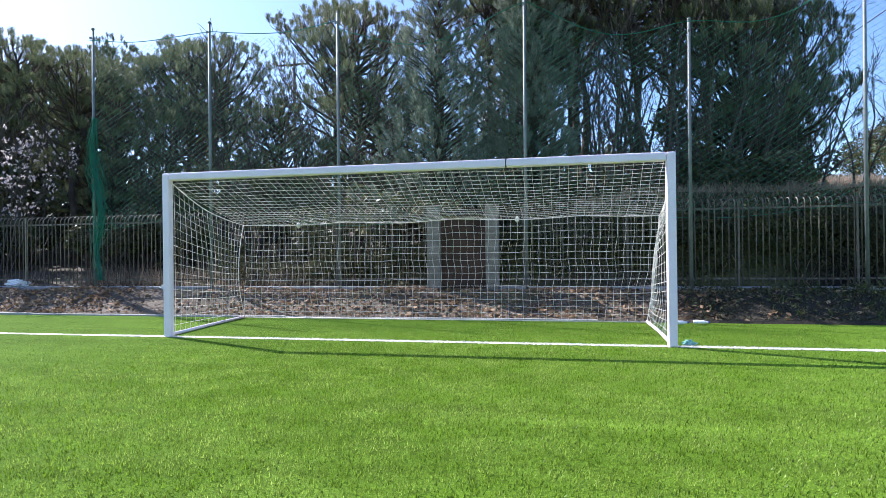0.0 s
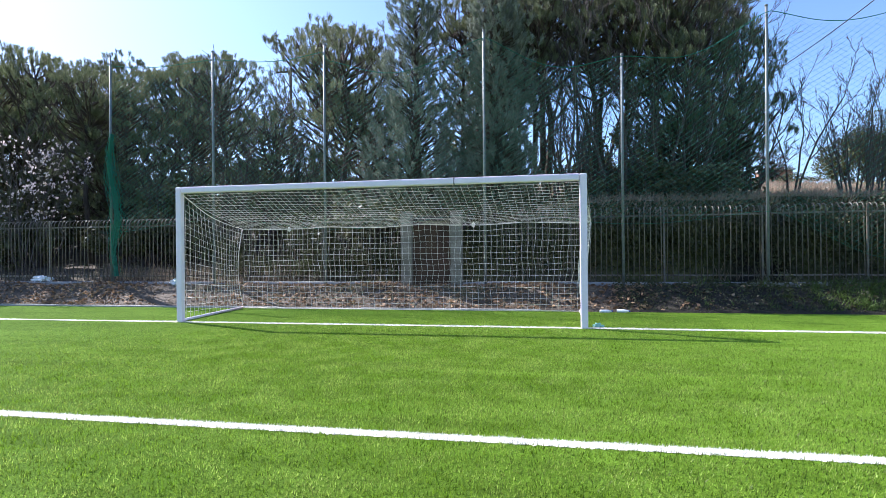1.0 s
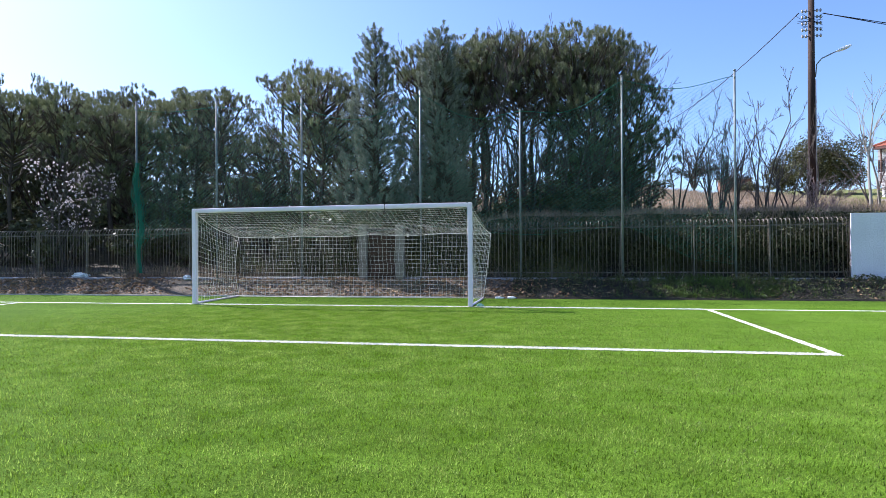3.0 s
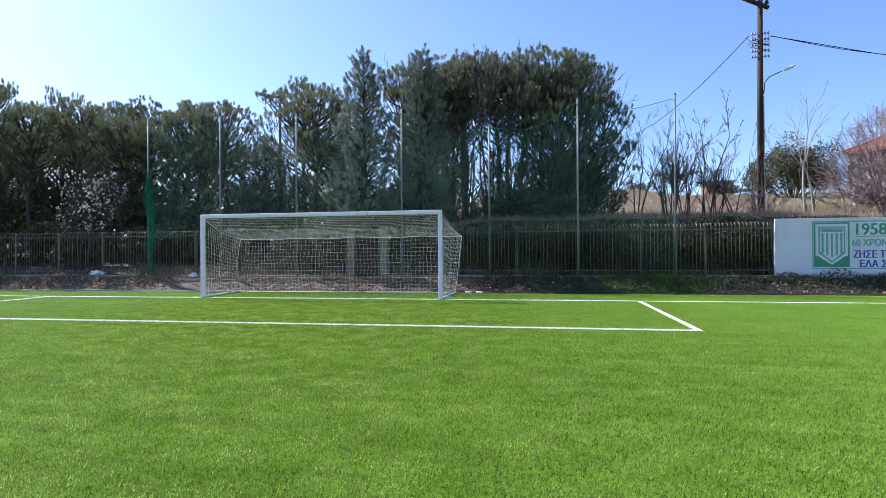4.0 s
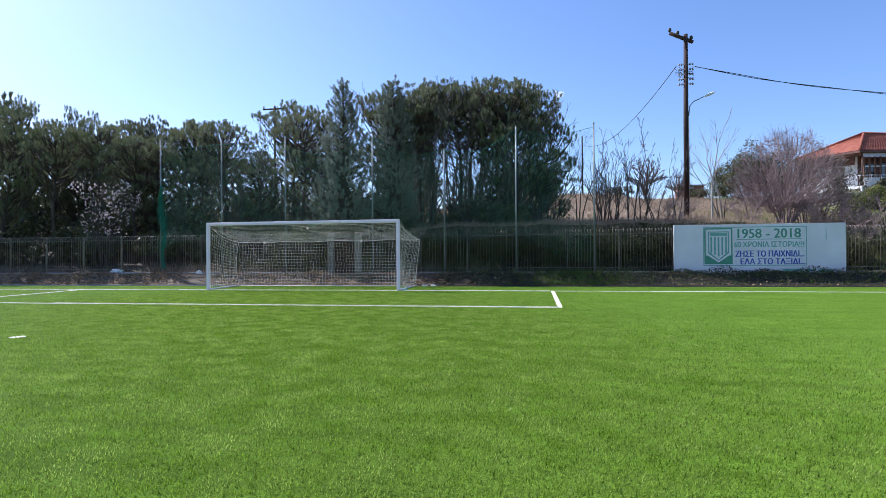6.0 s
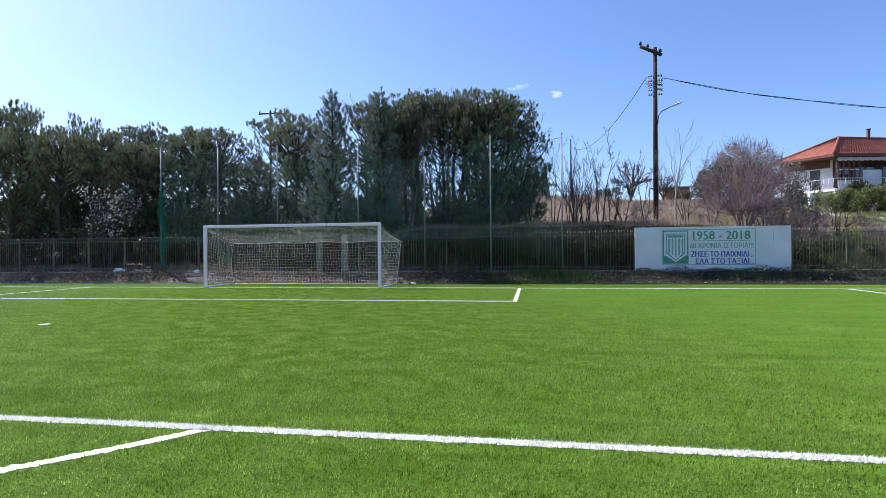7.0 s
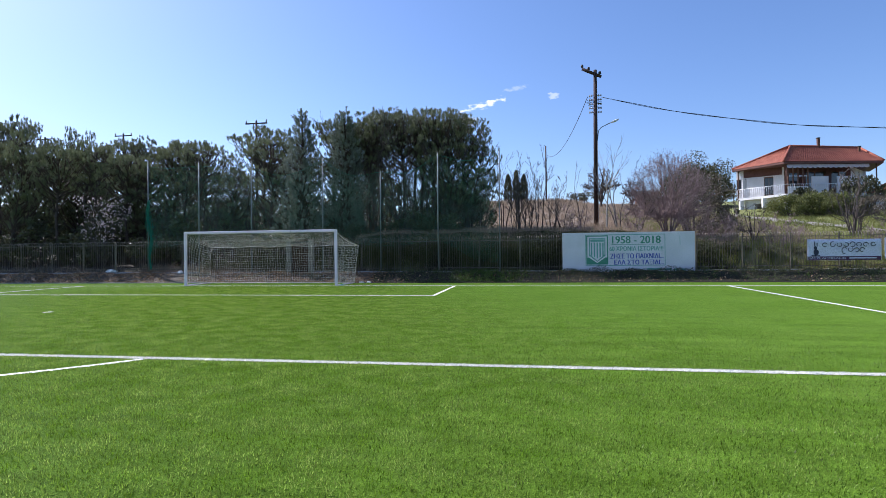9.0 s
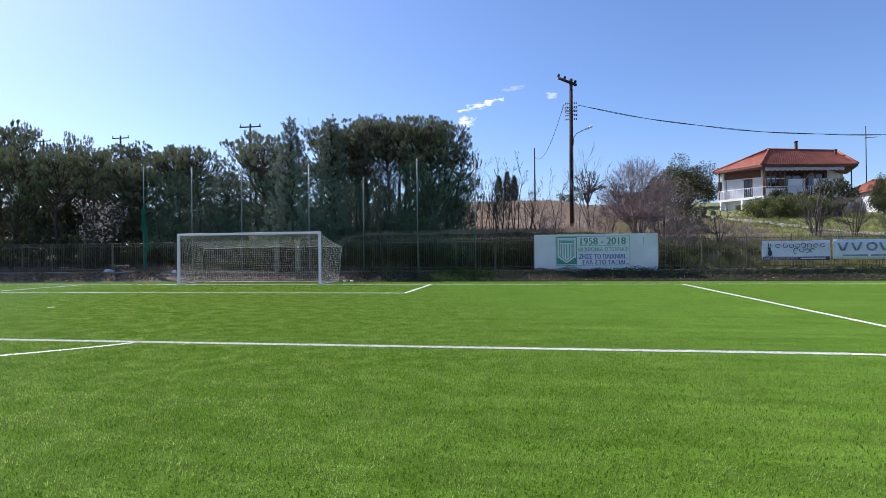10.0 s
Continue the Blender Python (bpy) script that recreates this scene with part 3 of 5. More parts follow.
# ---- ball-stop net on its poles ----
POLES = (-8.37, -5.32, -2.26, 1.72, 4.83, 7.81, 10.90)
TOPS = (6.62, 6.50, 6.45, 6.45, 5.65, 6.48, 6.46)
for x, top in zip(POLES, TOPS):
    p = thing("net_pole", pose(x, 3.5, 0.38), "slim galvanised steel pole set in the verge", "pole", "poles of the ball-stop net")
    part("shaft", tube_mesh("shaft", [(0, 0, 0), (0, 0, 3.2), (0.012, 0, top - 0.38)], [0.034, 0.032, 0.028], M_STEEL, 10), None, p)
    part("cap", tube_mesh("cap", [(0.012, 0, top - 0.385), (0.012, 0, top - 0.35)], 0.036, M_STEEL, 10), None, p)
    part("eyelet", boxes((-0.02, 0.02, -0.075, -0.028, top - 0.62, top - 0.58)), M_STEEL, p)


def stop_top(x):
    """Sagging upper edge of the ball-stop net."""
    for k in range(6):
        a, b = POLES[k], POLES[k + 1]
        if x <= b or k == 5:
            s = (x - a) / (b - a)
            sag = (0.12, 0.16, 0.55, 0.45, 0.42, 0.30)[k]
            ends = ((6.35, 6.3), (6.3, 6.25), (6.05, 6.3), (6.3, 5.6), (5.6, 6.35), (6.35, 6.3))[k]
            return ends[0] * (1 - s) + ends[1] * s - sag * math.sin(math.pi * min(max(s, 0), 1)) ** 1.3
    return 6.3


def stop_low(x):
    return 2.0 + 0.15 * math.sin(x * 0.9) - 1.0 * float(smooth01(7.5, 10.0, x))


stop = thing("ball_stop_net", pose(0, 0, 0), "green nylon ball-stop net sagging between poles", "net")
t = Tubes()
x0, x1 = POLES[0], POLES[-1]


def stop_point(x, z):
    y = 3.455 + 0.05 * math.sin(x * 1.1) * math.sin(z * 0.9) - 0.03 * math.sin(x * 2.7 + z)
    return (x + 0.03 * math.sin(z * 2 + x), y, z + 0.03 * math.sin(x * 1.9))


for sgn, run, step, radius in ((1, 1.55, 0.175, 0.0029), (-1, 1.55, 0.19, 0.0018)):
    for k in range(int((x1 - x0 + 11) / step)):
        start = (x0 - 10.5 + k * step) if sgn > 0 else (x0 + k * step)
        pts = []
        for j in range(56):
            z = 0.9 + j * 0.105
            x = start + sgn * (z - 0.9) * run
            if x0 <= x <= x1 and stop_low(x) <= z <= stop_top(x):
                pts.append(stop_point(x, z))
        if len(pts) > 1:
            t.add(pts, radius, 3, caps=False)
part("mesh", t.mesh("mesh", M_GREEN), None, stop)
rope = [Vector(stop_point(x0 + (x1 - x0) * i / 120, 0)) * Vector((1, 1, 0)) + Vector((0, 0, stop_top(x0 + (x1 - x0) * i / 120))) for i in range(121)]
part("top_rope", tube_mesh("top_rope", rope, 0.009, M_GREEN, 5), None, stop)
rope = [Vector(stop_point(x0 + (x1 - x0) * i / 90, 0)) * Vector((1, 1, 0)) + Vector((0, 0, stop_low(x0 + (x1 - x0) * i / 90))) for i in range(91)]
part("bottom_rope", tube_mesh("bottom_rope", rope, 0.0035, M_GREEN, 5), None, stop)
# the end of the net, gathered and hanging beside the first pole
r = np.random.default_rng(3)
t = Tubes()
for k in range(70):
    a, w = r.uniform(0, 6.28), abs(r.normal(0, 0.05))
    pts = []
    for j in range(24):
        s = j / 23
        z = 4.5 - 3.8 * s
        wide = (0.25 + 1.7 * math.exp(-((z - 3.1) / 1.0) ** 2) * 0.9 + 1.3 * math.exp(-((z - 2.0) / 0.35) ** 2))
        x = x0 + 0.06 + 0.10 * s + 0.05 * math.sin(3 * z) + 0.10 * math.exp(-((z - 2.1) / 0.5) ** 2) + w * wide * math.cos(a + 2.2 * s + 0.6 * math.sin(z * 5 + k))
        pts.append((x, 3.44 + w * 0.8 * math.sin(a + 3 * s), z))
    t.add(pts, 0.005, 3, caps=False)
part("gathered_end", t.mesh("gathered_end", M_GREEN), None, stop, "bright green gathered net end")["kind"] = "stuff"


# ---- fence, gate posts, sign and banners ----
FY, PITCHW = 3.80, 2.05
proto = thing("fence_panel", pose(-10.64, FY, 0.53), "grey-brown weathered steel bar fence panel with curled tips", "fence", "panels of the boundary fence")
part("post", boxes((-0.02, 0.02, -0.02, 0.02, 0, 1.70), bevel=0.004), M_FENCE, proto)
for z in (0.14, 1.50):
    part("rail", boxes((0.032, PITCHW - 0.032, -0.012, 0.012, z, z + 0.035)), M_FENCE, proto)
bars = []
for k in range(3):
    rr = random.Random(k)
    lean = rr.uniform(-0.012, 0.012)
    pts = [(0, -0.02, 0.05), (lean, -0.02, 1.55)] + [(lean + 0.01 * math.sin(a), -0.02 + 0.13 * (1 - math.cos(a)), 1.58 + 0.13 * math.sin(a)) for a in np.linspace(0.0, 2.0, 6)]
    bars.append(tube_mesh("bar", pts, 0.011, M_FENCE, 5))
NB = 17
for k in range(NB):
    b = part("bar", bars[k % 3], None, proto)
    b.location = (PITCHW * (k + 0.5) / NB, 0, 0)
for k in range(-9, 24):
    if k == 0 or k in (5, ):
        continue
    q = copy_thing(proto, pose(-10.64 + PITCHW * k, FY, 0.53, 0, 0.4 * math.sin(k * 2.7), 0))

gate = thing("old_gate", pose(0.42, 3.62, 0.0), "rusty sheet gate between two rough concrete posts", "gate")
for x in (-0.62, 0.60):
    bm = boxes((x - 0.135, x + 0.135, -0.13, 0.13, 0.20, 2.24), bevel=0.02)
    part("gate_post", bm, M_CONCD, gate, "pale rough concrete post")
part("lintel", boxes((-0.482, 0.462, -0.05, 0.05, 2.02, 2.12), bevel=0.01), M_IRON, gate)
leaf = part("gate_leaf", boxes((-0.475, 0.455, 0.0, 0.02, 0.50, 2.0)), M_RUST, gate, "rust-brown sheet steel leaf")
for k in range(6):
    part("rib", boxes((-0.47, 0.45, -0.022, -0.002, 0.60 + 0.25 * k, 0.63 + 0.25 * k)), M_RUST, leaf)

SX0, SX1, SZ0, SZ1, SY = 13.93, 20.03, 0.36, 2.34, 3.66
sign = thing("painted_board", pose(SX0, SY, SZ0), "long white painted board with a club anniversary slogan", "sign")
SWID, SHGT = SX1 - SX0, SZ1 - SZ0
part("board", boxes((0, SWID, 0, 0.05, 0, SHGT), bevel=0.006), M_SIGN, sign)
for k in range(4):
    x = 0.3 + k * (SWID - 0.6) / 3
    part("stake", boxes((x - 0.03, x + 0.03, 0.052, 0.10, -0.4, SHGT - 0.1)), M_FENCE, sign)


def lettered(text, x, z, w, h, material, parent, name="lettering", depth=0.003, y=-0.003, bold=0.0, heavy=0.0):
    """Raised writing of the given width and height, its lower left at (x, z)."""
    cu = bpy.data.curves.new("writing", "FONT")
    cu.body, cu.size, cu.extrude, cu.offset = text, 1.0, 0.01, bold
    cu.resolution_u = 3
    ob = bpy.data.objects.new("writing", cu)
    scene.collection.objects.link(ob)
    bpy.context.view_layer.update()
    me = bpy.data.meshes.new_from_object(ob.evaluated_get(bpy.context.evaluated_depsgraph_get()))
    bpy.data.objects.remove(ob)
    co = np.zeros(len(me.vertices) * 3)
    me.vertices.foreach_get("co", co)
    co = co.reshape(-1, 3)
    lo, hi = co.min(0), co.max(0)
    s = (co - lo) / (hi - lo)
    me.vertices.foreach_set("co", np.stack([x + s[:, 0] * w, y + depth * (0.5 - s[:, 2]), z + s[:, 1] * h], 1).ravel())
    letters = bmesh.new()
    letters.from_mesh(me)
    bpy.data.meshes.remove(me)
    seen, glyphs = set(), []
    for start in letters.verts:
        if start in seen:
            continue
        heap, one = [start], []
        seen.add(start)
        while heap:
            v_ = heap.pop()
            one.append(v_)
            for e_ in v_.link_edges:
                o_ = e_.other_vert(v_)
                if o_ not in seen:
                    seen.add(o_)
                    heap.append(o_)
        glyphs.append((min(v_.co.x for v_ in one), max(v_.co.x for v_ in one), {v_ for v_ in one}))
    glyphs.sort(key=lambda g_: g_[0])
    words, end = [], -9.0
    for lo_, hi_, vs_ in glyphs:
        if not words or lo_ - end > 0.30 * h:
            words.append(set())
        words[-1] |= vs_
        end = max(end, hi_)
    for word in words:
        wm = bmesh.new()
        for shift, lift in ((0.0, 0.0), (heavy, -0.0008)) if heavy else ((0.0, 0.0),):
            twin = {v_: wm.verts.new(v_.co + Vector((shift, lift, 0))) for v_ in word}
            for f_ in letters.faces:
                if f_.verts[0] in word:
                    wm.faces.new([twin[v_] for v_ in f_.verts])
        part(name, wm, material, parent)
    letters.free()


def flat(parent, name, rows, material, y=-0.004):
    bm = bmesh.new()
    for x0_, x1_, z0_, z1_ in rows:
        box(bm, x0_, x1_, y, y + 0.003, z0_, z1_)
    return part(name, bm, material, parent)


def ring(x0_, x1_, z0_, z1_, w):
    return [(x0_, x1_, z1_ - w, z1_), (x0_, x1_, z0_, z0_ + w), (x0_, x0_ + w, z0_ + w, z1_ - w), (x1_ - w, x1_, z0_ + w, z1_ - w)]


fz = -SZ0
flat(sign, "border", ring(15.02 - SX0, 18.70 - SX0, 0.74 + fz, 2.24 + fz, 0.028), M_SIGNT)
ex0, ex1, ez0, ez1 = 15.06 - SX0, 16.08 - SX0, 0.80 + fz, 2.20 + fz
emb = flat(sign, "emblem", [(ex0, ex1, ez0, ez1)], M_SIGNG)
cx, cw = (ex0 + ex1) / 2, (ex1 - ex0) / 2


def shield(k, top, foot, name, material, y):
    """A pointed shield as a thin raised plate, k of the emblem's half width."""
    bm = bmesh.new()
    zt, zb = ez1 - top, ez0 + foot
    pts = [(-k * cw, zt), (k * cw, zt), (k * cw, zb + 0.30), (0, zb), (-k * cw, zb + 0.30)]
    front = [bm.verts.new((cx + px_, y, pz_)) for px_, pz_ in pts]
    back = [bm.verts.new((cx + px_, y + 0.003, pz_)) for px_, pz_ in pts]
    bm.faces.new(front)
    bm.faces.new(back[::-1])
    for i in range(len(pts)):
        j = (i + 1) % len(pts)
        bm.faces.new((front[j], front[i], back[i], back[j]))
    return part(name, bm, material, emb)


flat(emb, "field", [(cx - 0.90 * cw, cx + 0.90 * cw, ez0 + 0.34, ez1 - 0.05)], M_SIGN, -0.008)
shield(0.84, 0.09, 0.07, "shield", M_SIGN, -0.012)
shield(0.74, 0.13, 0.13, "shield_edge", M_SIGNT, -0.016)
shield(0.66, 0.17, 0.18, "shield_field", M_SIGN, -0.020)
for k in range(5):
    flat(emb, "stripe", [(cx - 0.295 + 0.133 * k, cx - 0.235 + 0.133 * k, ez0 + (0.36, 0.29, 0.23, 0.29, 0.36)[k] + 0.07, ez1 - 0.34)], M_SIGNT, -0.024)
flat(emb, "bar_of_writing", [(cx - 0.31, cx + 0.31, ez1 - 0.30, ez1 - 0.19)], M_SIGNT, -0.024)
lettered("1958 - 2018", 16.26 - SX0, 1.80 + fz, 2.22, 0.36, M_SIGNG, sign, bold=0.003, heavy=0.020)
lettered("60 ΧΡΟΝΙΑ ΙΣΤΟΡΙΑ!!!", 16.14 - SX0, 1.45 + fz, 2.46, 0.22, M_SIGNT, sign, bold=0.003, heavy=0.013)
lettered("ΖΗΣΕ ΤΟ ΠΑΙΧΝΙΔΙ...", 16.18 - SX0, 1.08 + fz, 2.42, 0.24, M_SIGNB, sign, bold=0.003, heavy=0.016)
lettered("ΕΛΑ ΣΤΟ ΤΑΞΙΔΙ...", 16.36 - SX0, 0.79 + fz, 2.26, 0.23, M_SIGNB, sign, bold=0.003, heavy=0.016)
flat(sign, "bar_of_writing", [(17.86 - SX0, 18.55 - SX0, 0.53 + fz, 0.62 + fz), (18.62 - SX0, 18.98 - SX0, 0.52 + fz, 0.60 + fz), (19.08 - SX0, 19.30 - SX0, 0.50 + fz, 0.59 + fz), (19.36 - SX0, 19.60 - SX0, 0.50 + fz, 0.59 + fz)], M_SIGNT)
flat(sign, "underline", [(16.22 - SX0, 18.52 - SX0, 1.745 + fz, 1.765 + fz)], M_SIGNG)
flat(sign, "stroke", [(19.35 - SX0, 19.375 - SX0, 1.72 + fz, 2.14 + fz)], M_SIGNT)


def banner(x, z, w, h, label):
    b = thing("banner", pose(x, 3.70, z), label, "banner", "banners on the fence")
    nx = 24
    vs, fs = [], []
    for i in range(nx + 1):
        for j in range(7):
            s, q = i / nx, j / 6
            vs.append((w * s, 0.012 * math.sin(s * 9 + q * 3) * math.sin(math.pi * q) - 0.006, h * q - 0.015 * math.sin(math.pi * s)))
    for i in range(nx):
        for j in range(6):
            a = i * 7 + j
            fs.append((a, a + 7, a + 8, a + 1))
    me = shaped("sheet", vs, fs, M_BANNER, True)
    sheet = part("sheet", me, None, b)
    sol = sheet.modifiers.new("thickness", "SOLIDIFY")
    sol.thickness, sol.offset = 0.003, 1
    for cxx in (0.03, w - 0.03):
        for cz in (0.04, h - 0.04):
            part("tie", tube_mesh("tie", [(cxx, -0.02, cz), (cxx, 0.06, cz)], 0.008, M_IRON, 5), None, b)
    return b


b1 = banner(24.87, 0.93, 3.03, 0.95, "white vinyl advertising banner tied to the fence")
flat(b1, "footer", [(0.03, 3.0, 0.0, 0.17)], M_MAROON, -0.024)
lettered("ΜΕΖΕΔΟΠΩΛΕΙΟ", 0.08, 0.04, 1.50, 0.10, M_BANNER, b1, y=-0.028)
flat(b1, "bar_of_writing", [(1.72, 2.82, 0.065, 0.115)], M_BANNER, -0.028)
t = Tubes()
for k, (xa, za) in enumerate(((0.72, 0.70), (1.05, 0.72), (1.32, 0.70), (1.60, 0.70), (1.86, 0.71), (2.12, 0.70), (2.40, 0.70), (2.70, 0.71))):
    pts = [(xa + 0.10 * math.cos(a), -0.026, za + 0.085 * math.sin(a) * (1.35 if k in (1, 4) else 1)) for a in np.linspace(0.2 + k, 5.4 + k, 12)]
    t.add(pts, 0.016, 4)
for k, (xa, za) in enumerate(((1.52, 0.44), (1.78, 0.48), (2.02, 0.46), (2.25, 0.47))):
    pts = [(xa + 0.10 * math.cos(a), -0.026, za + 0.09 * math.sin(a) * (1.6 if k == 0 else 1)) for a in np.linspace(0.4 + 2 * k, 5.2 + 2 * k, 12)]
    t.add(pts, 0.016, 4)
part("flourish", t.mesh("flourish", M_INK), None, b1, "dark looping brush strokes")
bm = bmesh.new()
for x_, z_, rx_, rz_ in ((0.36, 0.36, 0.11, 0.14), (0.33, 0.56, 0.07, 0.08), (0.30, 0.74, 0.02, 0.12), (0.40, 0.72, 0.02, 0.10)):
    bmesh.ops.create_uvsphere(bm, u_segments=12, v_segments=8, radius=1, matrix=Matrix.Translation((x_, -0.02, z_)) @ Matrix.Diagonal((rx_, 0.006, rz_, 1)))
box(bm, 0.16, 0.52, -0.024, -0.018, 0.19, 0.23)
part("device", bm, M_INK, b1, "dark printed shape")
b2 = banner(28.03, 0.98, 4.2, 0.94, "white vinyl advertising banner with grey-blue print")
t = Tubes()
for k in range(6):
    xa = 0.22 + 0.60 * k
    if k % 3 == 2:
        t.add([(xa + 0.25 + 0.20 * math.cos(a), -0.026, 0.58 + 0.17 * math.sin(a)) for a in np.linspace(0, 6.28, 14)], 0.045, 4)
    else:
        t.add([(xa, -0.026, 0.76), (xa + 0.16, -0.026, 0.40)], 0.05, 4)
        t.add([(xa + 0.40, -0.026, 0.78), (xa + 0.24, -0.026, 0.40)], 0.05, 4)
part("device", t.mesh("device", M_GREYP), None, b2, "grey-blue printed shapes")
flat(b2, "bar_of_writing", [(0.4, 1.5, 0.13, 0.20), (1.62, 2.8, 0.13, 0.20), (2.95, 3.9, 0.13, 0.20)], M_GREYP, -0.026)


# ---- trees and shrubs ----
def at_ground(x, y, sink=0.08):
    return float(height(x, y)) - sink


def pine_tree(seed, tall, base, wide, clusters, tufts=8, per=52, umbrella=True, label="", crown_mat=None):
    """A pine: bent trunk, limbs to every clump, and domed clumps of upright needle brushes."""
    r = np.random.default_rng(seed)
    ob = thing("pine_tree", pose(0, 0, 0), label, "tree", "pines of the grove")
    t = Tubes()
    bend = r.normal(0, 0.25, (2, 2))
    zs = np.linspace(0, tall * 0.93, 9)
    trunk = [np.array((bend[0, 0] * (z / tall) ** 2 * 2 + 0.12 * math.sin(z + seed), bend[0, 1] * (z / tall) ** 2 * 2, z)) for z in zs]
    t.add(trunk, [0.17 * (tall / 9) * (1 - 0.85 * k / 8) for k in range(9)], 7)
    mid = 0.5 * (tall + base)
    half = 0.5 * (tall - base)
    cen, axes = [], []
    for k in range(clusters):
        a = 2.399963 * k + r.normal(0, 0.3)
        q = math.sqrt((k + 0.5) / clusters)
        if umbrella:
            up = math.sqrt(max(0.02, 1 - (0.96 * q) ** 2)) if r.random() < 0.72 else r.uniform(-0.75, 0.5) * math.sqrt(max(0.02, 1 - (0.9 * q) ** 2))
        else:
            up = r.uniform(-0.9, 0.95)
            q = (0.35 + 0.65 * r.random()) * math.sqrt(1 - abs(up) ** 2 * 0.9)
        rad = wide * q * r.uniform(0.85, 1.12)
        c = np.array((trunk[6][0] + rad * math.cos(a), trunk[6][1] + rad * math.sin(a), mid + half * up * 0.88 + r.normal(0, 0.16)))
        root_z = np.clip(c[2] - rad * r.uniform(0.45, 0.8) - 0.3, base * 0.75, tall * 0.88)
        root = np.array([np.interp(root_z, zs, [p[i] for p in trunk]) for i in range(3)])
        m1 = root * 0.45 + c * 0.55 + np.array((0, 0, -0.15 * rad)) + r.normal(0, 0.08, 3)
        t.add([root, m1, c * 0.92 + root * 0.08, c + np.array((0, 0, 0.12))], [0.055, 0.04, 0.024, 0.012], 4, caps=False)
        size = np.array((0.56, 0.56, 0.30)) * r.uniform(0.75, 1.25)
        ways = r.normal(0, 1, (tufts, 3))
        ways /= np.linalg.norm(ways, axis=1)[:, None]
        ways[:, 2] = np.where(ways[:, 2] < -0.2, -ways[:, 2] * 0.8, ways[:, 2])
        p = c + ways * size * r.uniform(0.7, 1.1, (tufts, 1))
        out = p - np.array((trunk[6][0], trunk[6][1], mid - half * 0.9))
        out /= np.linalg.norm(out, axis=1)[:, None] + 1e-9
        cen.append(p)
        axes.append(out * 0.2 + ways * 0.3 + np.array((0, 0, 1.0)) + r.normal(0, 0.10, p.shape))
        for one in p[::2]:
            t.add([c - (0, 0, 0.18), one], [0.016, 0.008], 3, caps=False)
    part("trunk", t.mesh("trunk", M_BARK), None, ob, "dark bare trunk and limbs")
    v, f = brushes(np.concatenate(cen), np.concatenate(axes), per, 0.20, 0.19, 0.017, r, 0.9)
    part("crown", shaped("crown", v, f, crown_mat or M_PINE), None, ob, "clumped dark green needles")
    return ob


def conifer(seed, tall, wide, base, label, plumes=600, taper=0.72):
    """A narrow evergreen of upright grey-green plumes with an uneven outline."""
    r = np.random.default_rng(seed)
    ob = thing("conifer", pose(0, 0, 0), label, "tree", "evergreens of the grove")
    t = Tubes()
    t.add([(0, 0, 0), (0.05, 0, tall * 0.5), (0, 0.03, tall * 0.96)], [0.16, 0.09, 0.012], 7)
    cen, axes = [], []
    for k in range(plumes):
        u = 1 - (1 - (k + 0.5) / plumes) ** 0.68
        z = base + (tall - base) * u
        a = 2.399963 * k + r.normal(0, 0.2)
        lump = 0.82 + 0.20 * math.sin(3 * a + 9 * u + seed) + 0.14 * math.sin(23 * u + 2 * a)
        rad = wide * (1 - u) ** taper * lump * r.uniform(0.62, 1.05)
        p = np.array((rad * math.cos(a), rad * math.sin(a), z + r.normal(0, 0.08)))
        t.add([(0, 0, max(0.2, z - 0.45 * rad - 0.1)), p * np.array((0.55, 0.55, 1)) - (0, 0, 0.15 * rad), p], [0.026, 0.017, 0.008], 3, caps=False)
        for j in range(2):
            cen.append(p + r.normal(0, 0.13, 3) * min(1.0, rad / 0.5 + 0.15))
            axes.append(np.array((0.5 * math.cos(a), 0.5 * math.sin(a), 1.0)) + r.normal(0, 0.16, 3))
    part("trunk", t.mesh("trunk", M_BARK), None, ob)
    v, f = brushes(np.array(cen), np.array(axes), 40, 0.26, 0.15, 0.022, r, 0.8)
    part("crown", shaped("crown", v, f, M_CEDAR), None, ob, "grey-green scaly sprays")
    return ob


def bare_tree(seed, tall, stems, spread, levels, label, material, name="bare_tree", thick=0.05, kids=(3, 5), up=0.12, shrink=0.5, lean=(0.4, 0.8), floor=0.009):
    r = np.random.default_rng(seed)
    ob = thing(name, pose(0, 0, 0), label, "tree")
    tips = []
    for k in range(stems):
        t = Tubes()
        a = 2 * math.pi * k / stems + r.normal(0, 0.4)
        way = np.array((math.cos(a) * spread, math.sin(a) * spread, 1.0))
        grow(t, r, np.array((0.08 * math.cos(a) * stems ** 0.5, 0.08 * math.sin(a) * stems ** 0.5, 0)), way / np.linalg.norm(way), tall * r.uniform(0.55, 0.8), thick * r.uniform(0.7, 1.1), levels, tips, up=up, kids=kids, sides=5, bend=0.11, shrink=shrink, lean=lean, floor=floor)
        part("stem", t.mesh("stem", material), None, ob)
    return ob, tips


